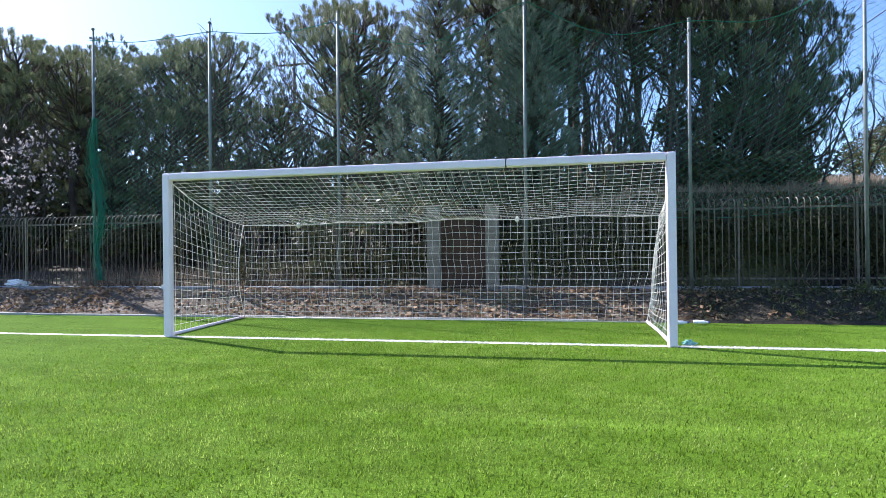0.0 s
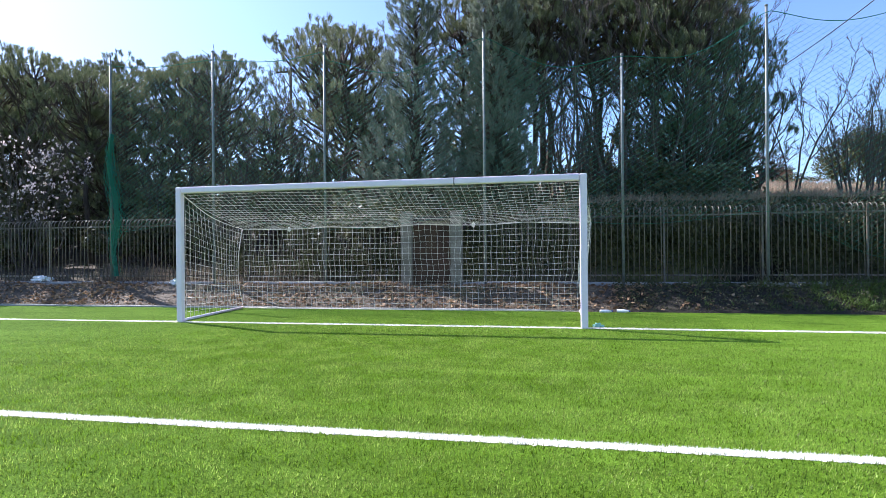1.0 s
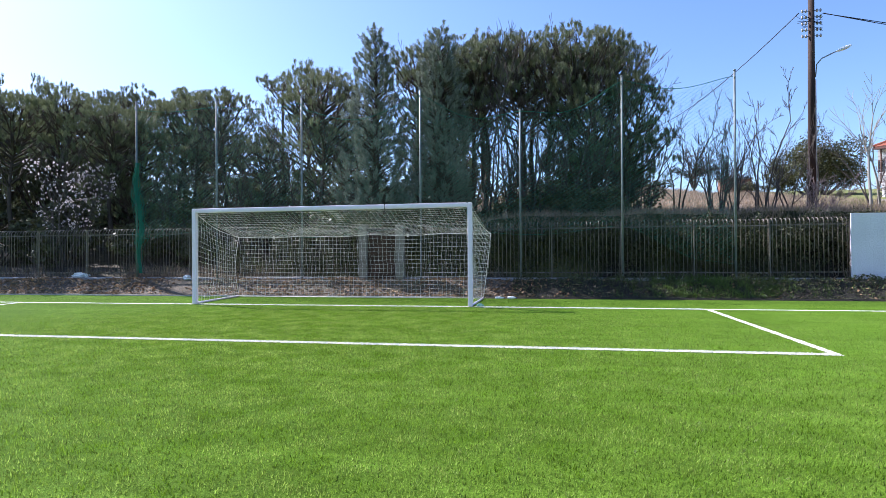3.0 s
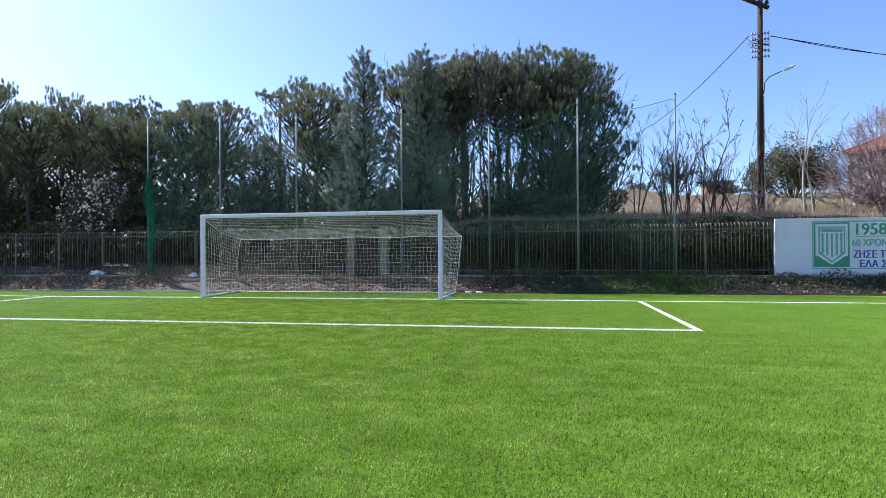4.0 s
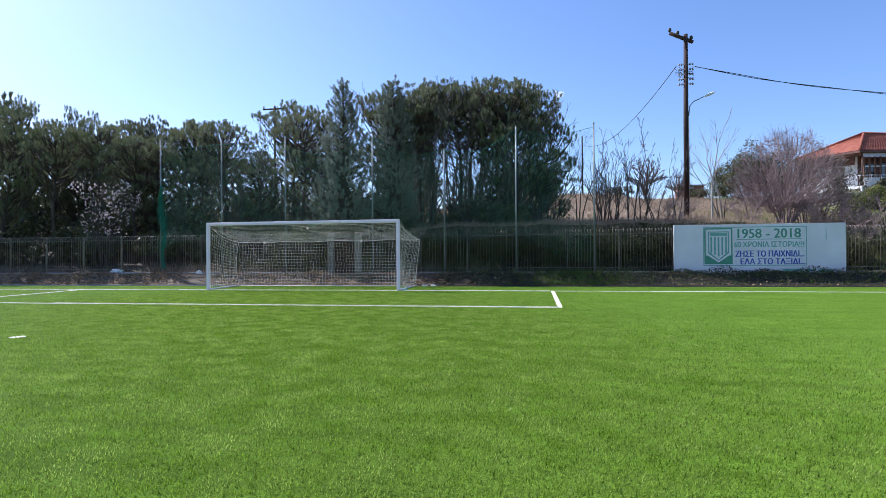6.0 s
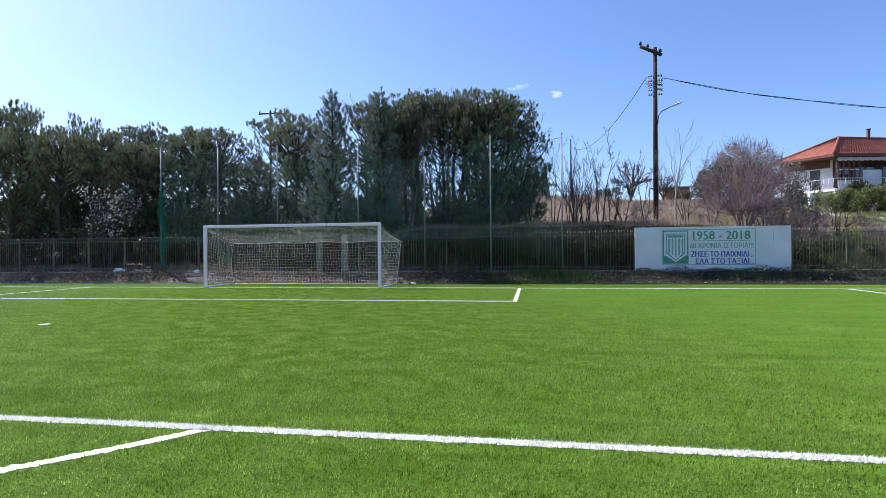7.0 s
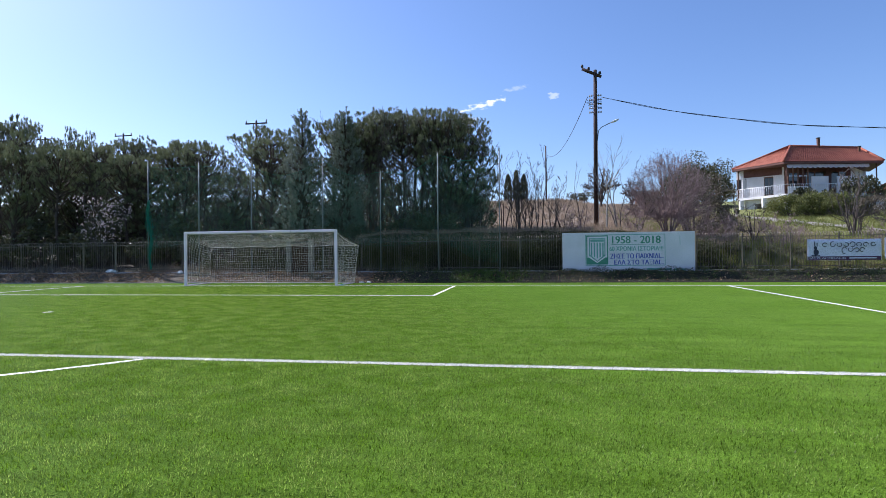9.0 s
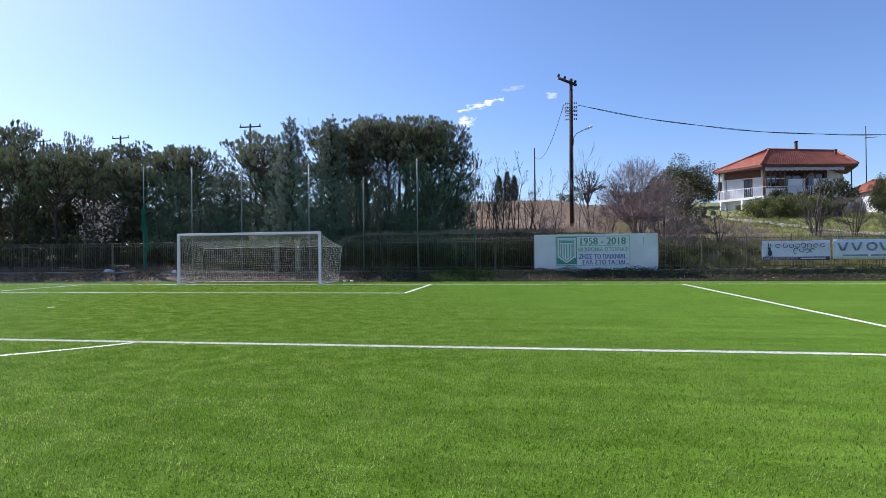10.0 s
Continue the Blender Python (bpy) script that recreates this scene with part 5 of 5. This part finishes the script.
# house
M_FASCIA = mat("brown_fascia", (0.11, 0.05, 0.04), (0.17, 0.08, 0.06), 0.7, 2, 20, 0.1)
M_HEDGE = mat("hedge_leaves", (0.12, 0.14, 0.035), (0.23, 0.235, 0.07), 0.6, 0.9, 6, 0, island=0.4, through_light=0.25)
EAVE, FLOOR1 = 10.25, 7.05
E0, E1_, E2, E3 = [Vector((x, y, EAVE)) for x, y in ((37.58, 35.6), (47.5, 37.2), (49.9, 43.8), (34.41, 40.47))]
RA, RB = Vector((39.5, 38.5, 12.25)), Vector((47.3, 40.9, 12.2))
house = thing("house", pose(0, 0, 0), "white two-storey house with a red tiled hip roof", "house")


def roof_face(a, b, c, d, pitch=0.24):
    """Corrugated tile courses between the eave a-b and the ridge d-c."""
    n = max(4, int((b - a).length / pitch))
    up_ = ((b - a).cross(d - a)).normalized()
    rows = 26
    vs, fs = [], []
    for j in range(rows + 1):
        for i in range(n * 2 + 1):
            s, q = i / (2 * n), j / rows
            p = (a.lerp(b, s)).lerp(d.lerp(c, s), q)
            vs.append(p + up_ * (0.022 * (i % 2) + 0.05 * (j % 2)))
    w = 2 * n + 1
    for j in range(rows):
        for i in range(2 * n):
            k = j * w + i
            fs.append((k, k + 1, k + w + 1, k + w))
    return shaped("roof_slope", vs, fs, M_ROOF)


roof = part("roof", boxes((0, 0.01, 0, 0.01, 0, 0.01)), M_FASCIA, house)
rm = bmesh.new()
for lo, hi in ((-0.22, -0.02),):
    bot = [rm.verts.new(p + Vector((0, 0, lo))) for p in (E0, E1_, E2, E3)]
    topv = [rm.verts.new(p + Vector((0, 0, hi))) for p in (E0, E1_, E2, E3)]
    rm.faces.new(bot[::-1])
    rm.faces.new(topv)
    for i in range(4):
        rm.faces.new((bot[i], bot[(i + 1) % 4], topv[(i + 1) % 4], topv[i]))
rm.to_mesh(roof.data)
rm.free()
for a, b, c, d in ((E0, E1_, RB, RA), (E1_, E2, RB, RB), (E2, E3, RA, RB), (E3, E0, RA, RA)):
    part("roof_slope", roof_face(a, b, c, d), None, roof, "red terracotta tiles")
for a, b in ((E0, RA), (E1_, RB), (E2, RB), (E3, RA), (RA, RB)):
    part("ridge_tiles", tube_mesh("ridge_tiles", [a + Vector((0, 0, 0.06)), b + Vector((0, 0, 0.08))], 0.12, M_ROOF, 8), None, roof)
mid = (E0 + E1_ + E2 + E3) / 4


def inset(p, k):
    q = p + (mid - p).normalized() * k
    return Vector((q.x, q.y, 0))


w0, w1, w2, w3 = [inset(p, k) for p, k in ((E0, 1.9), (E1_, 1.9), (E2, 1.0), (E3, 0.9))]
w0 += Vector((-0.5, 1.1, 0))
w1 += Vector((-0.3, 1.1, 0))


def wall_run(name, a, b, z0, z1, thick, material, parent, holes=()):
    """An upright wall from a to b with openings (from, to, sill, head) cut through it."""
    d = (b - a).normalized()
    nrm = Vector((-d.y, d.x, 0))
    ln = (b - a).length
    xs = sorted({0.0, ln, *[v for h in holes for v in h[:2]]})
    bm = bmesh.new()

    def slab(s0, s1, lo, hi):
        vs_ = [bm.verts.new(a + d * s + nrm * q + Vector((0, 0, z))) for z in (lo, hi) for s, q in ((s0, 0), (s1, 0), (s1, thick), (s0, thick))]
        for f_ in ((3, 2, 1, 0), (4, 5, 6, 7), (0, 1, 5, 4), (1, 2, 6, 5), (2, 3, 7, 6), (3, 0, 4, 7)):
            bm.faces.new([vs_[i] for i in f_])

    for s0, s1 in zip(xs, xs[1:]):
        h = next((h for h in holes if h[0] <= s0 + 1e-6 and s1 <= h[1] + 1e-6), None)
        if h is None:
            slab(s0, s1, z0, z1)
        else:
            if h[2] > z0:
                slab(s0, s1, z0, h[2])
            if h[3] < z1:
                slab(s0, s1, h[3], z1)
    bmesh.ops.remove_doubles(bm, verts=bm.verts, dist=0.001)
    return part(name, bm, material, parent)


def window_in(a, b, hole, parent, shutter=True):
    d = (b - a).normalized()
    nrm = Vector((-d.y, d.x, 0))
    p0, p1 = a + d * hole[0] + nrm * 0.12, a + d * hole[1] + nrm * 0.12
    w = wall_run("window", p0, p1, hole[2], hole[3], 0.02, M_GLASS, parent)
    for s0, s1, lo, hi in ((0, 1, 0, 0.06), (0, 1, 0.94, 1), (0, 0.05, 0.06, 0.94), (0.95, 1, 0.06, 0.94), (0.475, 0.525, 0.06, 0.94)):
        q0, q1 = p0.lerp(p1, s0) - nrm * 0.05, p0.lerp(p1, s1) - nrm * 0.05
        wall_run("frame", q0, q1, hole[2] + (hole[3] - hole[2]) * lo, hole[2] + (hole[3] - hole[2]) * hi, 0.04, M_WOODW, w)


side_h = ((1.0, 1.9, FLOOR1 + 0.1, FLOOR1 + 2.1), (3.6, 4.6, FLOOR1 + 0.9, FLOOR1 + 2.1))
front_h = ((0.3, 1.7, FLOOR1 + 0.1, FLOOR1 + 2.5), (2.2, 4.3, FLOOR1 + 0.05, FLOOR1 + 2.6), (4.9, 6.6, FLOOR1 + 0.05, FLOOR1 + 2.6))
wall_run("side_wall", w3, w0, FLOOR1, EAVE - 0.23, 0.25, M_WALL, house, [((w0 - w3).length - b, (w0 - w3).length - a, c, d) for a, b, c, d in side_h])
# brown front wall; its dark colour also carries the recess's shade
wall_run("front_wall", w0, w1, FLOOR1, EAVE - 0.23, 0.25, M_FASCIA, house, front_h)
wall_run("end_wall", w1, w2, FLOOR1, EAVE - 0.23, 0.25, M_WALL, house)
wall_run("rear_wall", w2, w3, FLOOR1, EAVE - 0.23, 0.25, M_WALL, house)
# dark brown band proud of the side wall, just under the eave
side_d = (w0 - w3).normalized()
side_n = Vector((-side_d.y, side_d.x, 0))
wall_run("frieze", w3 - side_n * 0.06 + side_d * 0.1, w0 - side_n * 0.06 - side_d * 0.2, EAVE - 1.0, EAVE - 0.235, 0.055, M_FASCIA, house)
for h in front_h:
    window_in(w0, w1, h, house)
for a, b, c, d in side_h:
    n_ = (w0 - w3).length
    window_in(w3, w0, (n_ - b, n_ - a, c, d), house)
# slab and balcony, standing on the ground floor
slab = bmesh.new()
sl = [inset(E0, 0.35), inset(E1_, 0.5), inset(E2, 1.3), inset(E3, 0.5)]
bot = [slab.verts.new(p + Vector((0, 0, FLOOR1 - 0.25))) for p in sl]
tv = [slab.verts.new(p + Vector((0, 0, FLOOR1))) for p in sl]
slab.faces.new(bot[::-1])
slab.faces.new(tv)
for i in range(4):
    slab.faces.new((bot[i], bot[(i + 1) % 4], tv[(i + 1) % 4], tv[i]))
part("balcony_slab", slab, M_WALL, house)
rail = part("balcony_railing", tube_mesh("balcony_railing", [sl[3] + Vector((0, 0, FLOOR1 + 0.95)), sl[0] + Vector((0.05, 0, FLOOR1 + 0.95)), sl[1] + Vector((0, 0, FLOOR1 + 0.95))], 0.03, M_PLASTIC, 6), None, house, "white metal railing")
for a, b in ((sl[3], sl[0]), (sl[0], sl[1])):
    n_ = int((b - a).length / 0.22)
    bar = tube_mesh("baluster", [(0, 0, FLOOR1), (0, 0, FLOOR1 + 0.94)], 0.014, M_PLASTIC, 4)
    for k in range(1, n_):
        o = part("baluster", bar, None, rail)
        o.location = a.lerp(b, k / n_)
for p in (sl[0], sl[1], sl[3]):
    q = inset(Vector((p.x, p.y, 0)), 0.2)
    part("column", tube_mesh("column", [(q.x, q.y, FLOOR1), (q.x, q.y, EAVE - 0.2)], 0.065, M_WOODW, 8), None, house)
base_z = at_ground(38, 36, 0.8)
g = [inset(p, 1.2) for p in (E0, E1_, E2, E3)]
ln = (g[0] - g[3]).length
wall_run("garage_wall", g[3], g[0], base_z, FLOOR1 - 0.25, 0.3, M_WALL, house, ((1.2, ln - 0.6, base_z, FLOOR1 - 0.7),))
wall_run("ground_floor_front", g[0], g[1], base_z, FLOOR1 - 0.25, 0.3, M_WALL, house, ((0.6, 2.8, base_z, FLOOR1 - 0.6),))
wall_run("ground_floor_rear", g[2], g[3], base_z, FLOOR1 - 0.25, 0.3, M_WALL, house)
wall_run("ground_floor_end", g[1], g[2], base_z, FLOOR1 - 0.25, 0.3, M_WALL, house)
for p in (sl[3].lerp(sl[0], 0.06), sl[3].lerp(sl[0], 0.55), sl[0]):
    q = inset(Vector((p.x, p.y, 0)), 0.25)
    part("pillar", boxes((q.x - 0.2, q.x + 0.2, q.y - 0.2, q.y + 0.2, base_z, FLOOR1 - 0.252)), M_WALL, house)
# scalloped awning valance under the eave
d = (E1_ - E0).normalized()
vs, fs = [], []
n_ = 64
for i in range(n_ + 1):
    p = E0 + (mid - E0).normalized() * 0.5 + d * (8.3 * i / n_)
    vs += [Vector((p.x, p.y, EAVE - 0.26)), Vector((p.x, p.y - 0.12, EAVE - 0.55 - 0.10 * abs(math.sin(i * math.pi / 4))))]
for i in range(n_):
    fs.append((2 * i, 2 * i + 1, 2 * i + 3, 2 * i + 2))
aw = part("awning", shaped("awning", vs, fs, M_AWN), None, house, "striped scalloped awning valance")
so = aw.modifiers.new("thickness", "SOLIDIFY")
so.thickness = 0.02
for (x, y, z, s) in ((42.6, 39.4, 12.5, 0.24), (46.6, 39.6, 11.5, 0.2)):
    ch = part("chimney", boxes((x - s / 2, x + s / 2, y - s / 2, y + s / 2, z - 1.0, z + 0.6), bevel=0.02), M_WOODW, house)
    part("cowl", boxes((x - s * 0.65, x + s * 0.65, y - s * 0.65, y + s * 0.65, z + 0.602, z + 0.72), bevel=0.02), M_IRON, ch)

# glazed porch at the front corner
pa, pb = inset(E0, 0.75), inset(E0, 0.75) + d * 2.0
porch = wall_run("glazed_porch", pa, pb, FLOOR1, FLOOR1 + 0.75, 0.08, M_WALL, house)
for k in range(5):
    q = pa.lerp(pb, k / 4)
    part("mullion", boxes((q.x - 0.05, q.x + 0.05, q.y - 0.05, q.y + 0.05, FLOOR1 + 0.752, EAVE - 0.23)), M_WOODW, porch)
wall_run("transom", pa, pb, FLOOR1 + 1.75, FLOOR1 + 1.83, 0.06, M_PLASTIC, porch)
for k in (2.3, 4.9):
    q = inset(E0, 0.9) + d * k
    wall_run("parapet", q, q + d * 1.7, FLOOR1, FLOOR1 + 1.75, 0.1, M_WALL, house)

# neighbour's low building beside the house
annex = thing("outbuilding", pose(0, 0, 0), "low white outbuilding with a red tiled roof", "building")
a0, a1, a2, a3 = [Vector(p) for p in ((46.8, 31.5, 0), (54, 32.6, 0), (53.0, 39, 0), (46.2, 38, 0))]
for nm, p, q in (("front_wall", a0, a1), ("end_wall", a1, a2), ("rear_wall", a2, a3), ("side_wall", a3, a0)):
    wall_run(nm, p, q, at_ground(49, 33, 1.0), 6.9, 0.25, M_WALL, annex, ((2.0, 3.0, 5.2, 6.3),) if nm == "front_wall" else ())
window_in(a0, a1, (2.0, 3.0, 5.2, 6.3), annex)
ap = [p + (p - Vector((50, 35.3, 0))).normalized() * 0.5 + Vector((0, 0, 6.95)) for p in (a0, a1, a2, a3)]
ra, rb = Vector((47.6, 34.9, 8.3)), Vector((52.4, 35.7, 8.3))
for p, q, c_, d_ in ((ap[0], ap[1], rb, ra), (ap[1], ap[2], rb, rb), (ap[2], ap[3], ra, rb), (ap[3], ap[0], ra, ra)):
    part("roof_slope", roof_face(p, q, c_, d_), None, annex, "red terracotta tiles")
mast = thing("aerial_mast", pose(47.9, 36.6, at_ground(47.9, 36.6)), "thin steel aerial mast beside the house", "mast")
part("tube", tube_mesh("tube", [(0, 0, 0), (0, 0, 8.6)], 0.05, M_IRON, 6), None, mast)
part("aerial", tube_mesh("aerial", [(-0.1, 0, 7.4), (1.1, 0, 7.45)], 0.03, M_IRON, 5), None, mast)

# planting and track on the slope below the house
H1 = leafy_shrub(81, 4.2, 1.8, 2.4, 10000, 0.115, M_HEDGE, "clipped olive-green hedge in front of the house", "hedge", 46, category="hedge")
planted(H1, 35.1, 28.7, 5, 0.92, 0.95, first=True)
planted(H1, 37.0, 28.4, 185, 0.95, 1.0)
planted(H1, 39.0, 28.1, 20, 0.95, 0.98)
H2 = leafy_shrub(82, 3.0, 1.6, 1.5, 2600, 0.15, M_LEAF, "low dark shrub on the slope", "shrub", 14)
planted(H2, 37.6, 31.4, 0, 0.95, 1.9, first=True)
planted(H2, 39.8, 31.2, 60, 0.95, 1.75)
planted(H2, 41.0, 28.8, 120, 1.15, 2.6)
planted(H2, 29.6, 27.5, 60, 1.0)
planted(R1, 40.6, 26.6, 30, 0.7)
planted(E1, 44.9, 28.0, 60, 0.62, 0.85)
planted(H2, 47.2, 32.6, 30, 1.1, 1.9)
planted(U1, 20.0, 60.0, 110, 1.5, 0.8)
planted(U1, 30.0, 56.0, 20, 1.3, 0.7)
path = [(30.4, 32.0), (31.5, 27.8), (33.2, 21.2), (34.4, 15.2), (38.0, 10.5), (46.0, 8.0)]
vs, fs = [], []
px = np.interp(np.linspace(0, 5, 80), range(6), [p[0] for p in path])
py = np.interp(np.linspace(0, 5, 80), range(6), [p[1] for p in path])
for i in range(80):
    for j in range(5):
        x, y = px[i] + (j - 2) * 0.28, py[i] + (j - 2) * 0.18
        vs.append((x, y, float(height(x, y)) + 0.13 - 0.05 * abs(j - 2) / 2))
for i in range(79):
    for j in range(4):
        k = i * 5 + j
        fs.append((k, k + 1, k + 6, k + 5))
solid("dirt_track", shaped("dirt_track", vs, fs, M_PATH, True), None, "pale dirt track crossing the grassy slope", "path", kind="structure")

# small brick hut on the skyline
hz = at_ground(29.5, 60.0, 0.3)
hut = thing("brick_hut", pose(29.5, 60.0, hz), "small ruined brick hut on the skyline", "hut")
for nm, row in (("front_wall", (-1.6, -0.5, -1.2, -1.0, 0, 1.9)), ("front_wall", (0.3, 1.6, -1.2, -1.0, 0, 1.9)), ("side_wall", (-1.6, -1.4, -0.998, 1.0, 0, 1.9)), ("side_wall", (1.4, 1.6, -0.998, 1.0, 0, 1.9)), ("rear_wall", (-1.398, 1.398, 0.8, 1.0, 0, 1.8))):
    part(nm, boxes(row, bevel=0.01), M_RUSTB, hut)
part("lintel", boxes((-0.498, 0.298, -1.2, -1.0, 1.5, 1.9)), M_CONC, hut)
part("roof", boxes((-1.8, 1.8, -1.4, 1.2, 1.903, 2.06), bevel=0.02), M_CONC, hut, "flat concrete slab roof")


# ---- grass, leaf litter and small clutter ----
def tufts(name, label, n, where, material, length, width, per, seed, category="grass", spread=0.45):
    rr = np.random.default_rng(seed)
    x, y = where(rr, n)
    p = np.stack([x, y, height(x, y) - 0.02], 1)
    v, f = needles(p, np.tile((0, 0, 1.0), (len(p), 1)), per, length, width, spread, rr, 0.05)
    solid(name, shaped(name, v, f, material), None, label, category, kind="stuff")


tufts("slope_grass", "green grass tufts on the slope below the house", 11000, lambda q, n: (q.uniform(19, 48, n), 4.2 + 26 * q.random(n) ** 1.5), M_GRASS, 0.34, 0.022, 8, 91)
tufts("field_grass", "dry straw-coloured grass over the hillside field", 12000, lambda q, n: (q.uniform(-2, 30, n), q.uniform(8.5, 55, n)), M_STRAW, 0.42, 0.03, 6, 92)
tufts("bank_straw", "dry grass along the crest of the bank", 5200, lambda q, n: (q.uniform(3, 20.5, n), q.uniform(5.0, 9.2, n)), M_STRAW, 0.40, 0.018, 8, 98)
tufts("bank_grass", "green grass on the bank behind the fence", 700, lambda q, n: (q.uniform(3, 20.5, n), q.uniform(4.8, 8.0, n)), M_GRASS, 0.30, 0.02, 8, 99)
tufts("verge_weeds", "sparse green weeds along the verge", 700, lambda q, n: (np.where(q.random(n) < 0.65, q.normal(10.2, 1.1, n), q.uniform(6, 34, n)), q.uniform(2.55, 3.6, n)), M_LEAFL, 0.16, 0.016, 12, 93, "weeds", 0.7)
tufts("verge_dry_grass", "dry stalks along the fence foot", 500, lambda q, n: (np.where(q.random(n) < 0.6, q.uniform(-9.5, -3.5, n), q.uniform(-30, 30, n)), q.uniform(3.95, 4.6, n)), M_STRAW, 0.5, 0.012, 6, 94, "grass", 0.35)
rr = np.random.default_rng(95)
n = 9000
x = np.concatenate([rr.uniform(-22, 5.2, n), rr.uniform(5, 30, n // 8)])
y = np.concatenate([rr.uniform(2.5, 3.66, n), rr.uniform(2.5, 3.66, n // 8)])
keep = np.sin(x * 1.3) + np.sin(x * 0.41 + 1) + rr.normal(0, 0.8, len(x)) > -0.9
x, y = x[keep], y[keep]
v, f = leaves(np.stack([x, y, height(x, y) + rr.uniform(0.0, 0.05, len(x))], 1), 0.10, rr, 0.75)
solid("leaf_litter", shaped("leaf_litter", v, f, M_LITTER), None, "dry brown leaves and twigs strewn over the verge", "leaf litter", kind="stuff")
t = Tubes()
for k in range(260):
    x, y, a, q = rr.uniform(-20, 5), rr.uniform(2.55, 3.6), rr.uniform(0, 6.28), rr.uniform(0.1, 0.35)
    z = float(height(x, y)) + 0.03
    t.add([(x, y, z), (x + q * math.cos(a), y + 0.4 * q * math.sin(a), z + rr.uniform(0, 0.08))], 0.004, 3)
solid("fallen_twigs", t.mesh("fallen_twigs", M_TWIG), None, "thin fallen twigs on the verge", "twigs", kind="stuff")


def crumpled(name, x, y, z, s, label, category, seed, material, flat_=0.6):
    bm = bmesh.new()
    bmesh.ops.create_icosphere(bm, subdivisions=3, radius=1)
    for v_ in bm.verts:
        k = 1 + 0.6 * noise.noise(v_.co * 2.2 + Vector((seed, 0, 0))) + 0.4 * noise.noise(v_.co * 6 + Vector((0, seed, 0)))
        v_.co = Vector((v_.co.x * s[0], v_.co.y * s[1], max(v_.co.z, -0.6) * s[2])) * k
    ob = part(name, bm, material, None)
    ob.matrix_basis = pose(x, y, z)
    return tagged(ob, label, category)


crumpled("plastic_bag", -10.92, 3.80, 0.60, (0.34, 0.14, 0.10), "crumpled white plastic bag on the low wall", "bag", 3.1, M_PLASTIC)
crumpled("plastic_bag", -6.45, 3.50, float(height(-6.45, 3.5)) + 0.08, (0.13, 0.10, 0.10), "small white plastic bag on the verge", "bag", 5.2, M_PLASTIC)
for x, y, a in ((4.28, 2.02, 8), (4.62, 2.10, -14)):
    bt = thing("plastic_bottle", pose(x, y, 0.055, 0, 90, a), "clear crushed plastic water bottle lying on the turf", "bottle")
    part("body", tube_mesh("body", [(0, 0, -0.12), (0, 0, -0.11), (0, 0, 0.04), (0, 0, 0.09), (0, 0, 0.11)], [0.03, 0.035, 0.033, 0.02, 0.014], M_PLASTIC, 10), None, bt)
    part("cap", tube_mesh("cap", [(0, 0, 0.112), (0, 0, 0.135)], 0.016, M_SIGNB, 10), None, bt)
crumpled("rag", 3.95, 0.10, 0.035, (0.07, 0.05, 0.045), "pale green rag at the foot of the post", "rag", 7.7, M_SIGNT)

# low creeping weeds that hide the wall foot on the shaded side
rr = np.random.default_rng(97)
n = 30000
x = rr.uniform(4.6, 42, n)
y = 3.66 - 1.15 * rr.random(n) ** 1.3
z = height(x, y) + rr.random(n) ** 1.5 * (0.16 + 0.10 * np.sin(x * 1.7) + 0.08 * np.sin(x * 4.1)) * smooth01(2.3, 3.3, y)
v, f = leaves(np.stack([x, y, z], 1), 0.06, rr)
solid("creeping_weeds", shaped("creeping_weeds", v, f, M_IVY), None, "low dark creeping weeds at the foot of the wall", "weeds", kind="stuff")
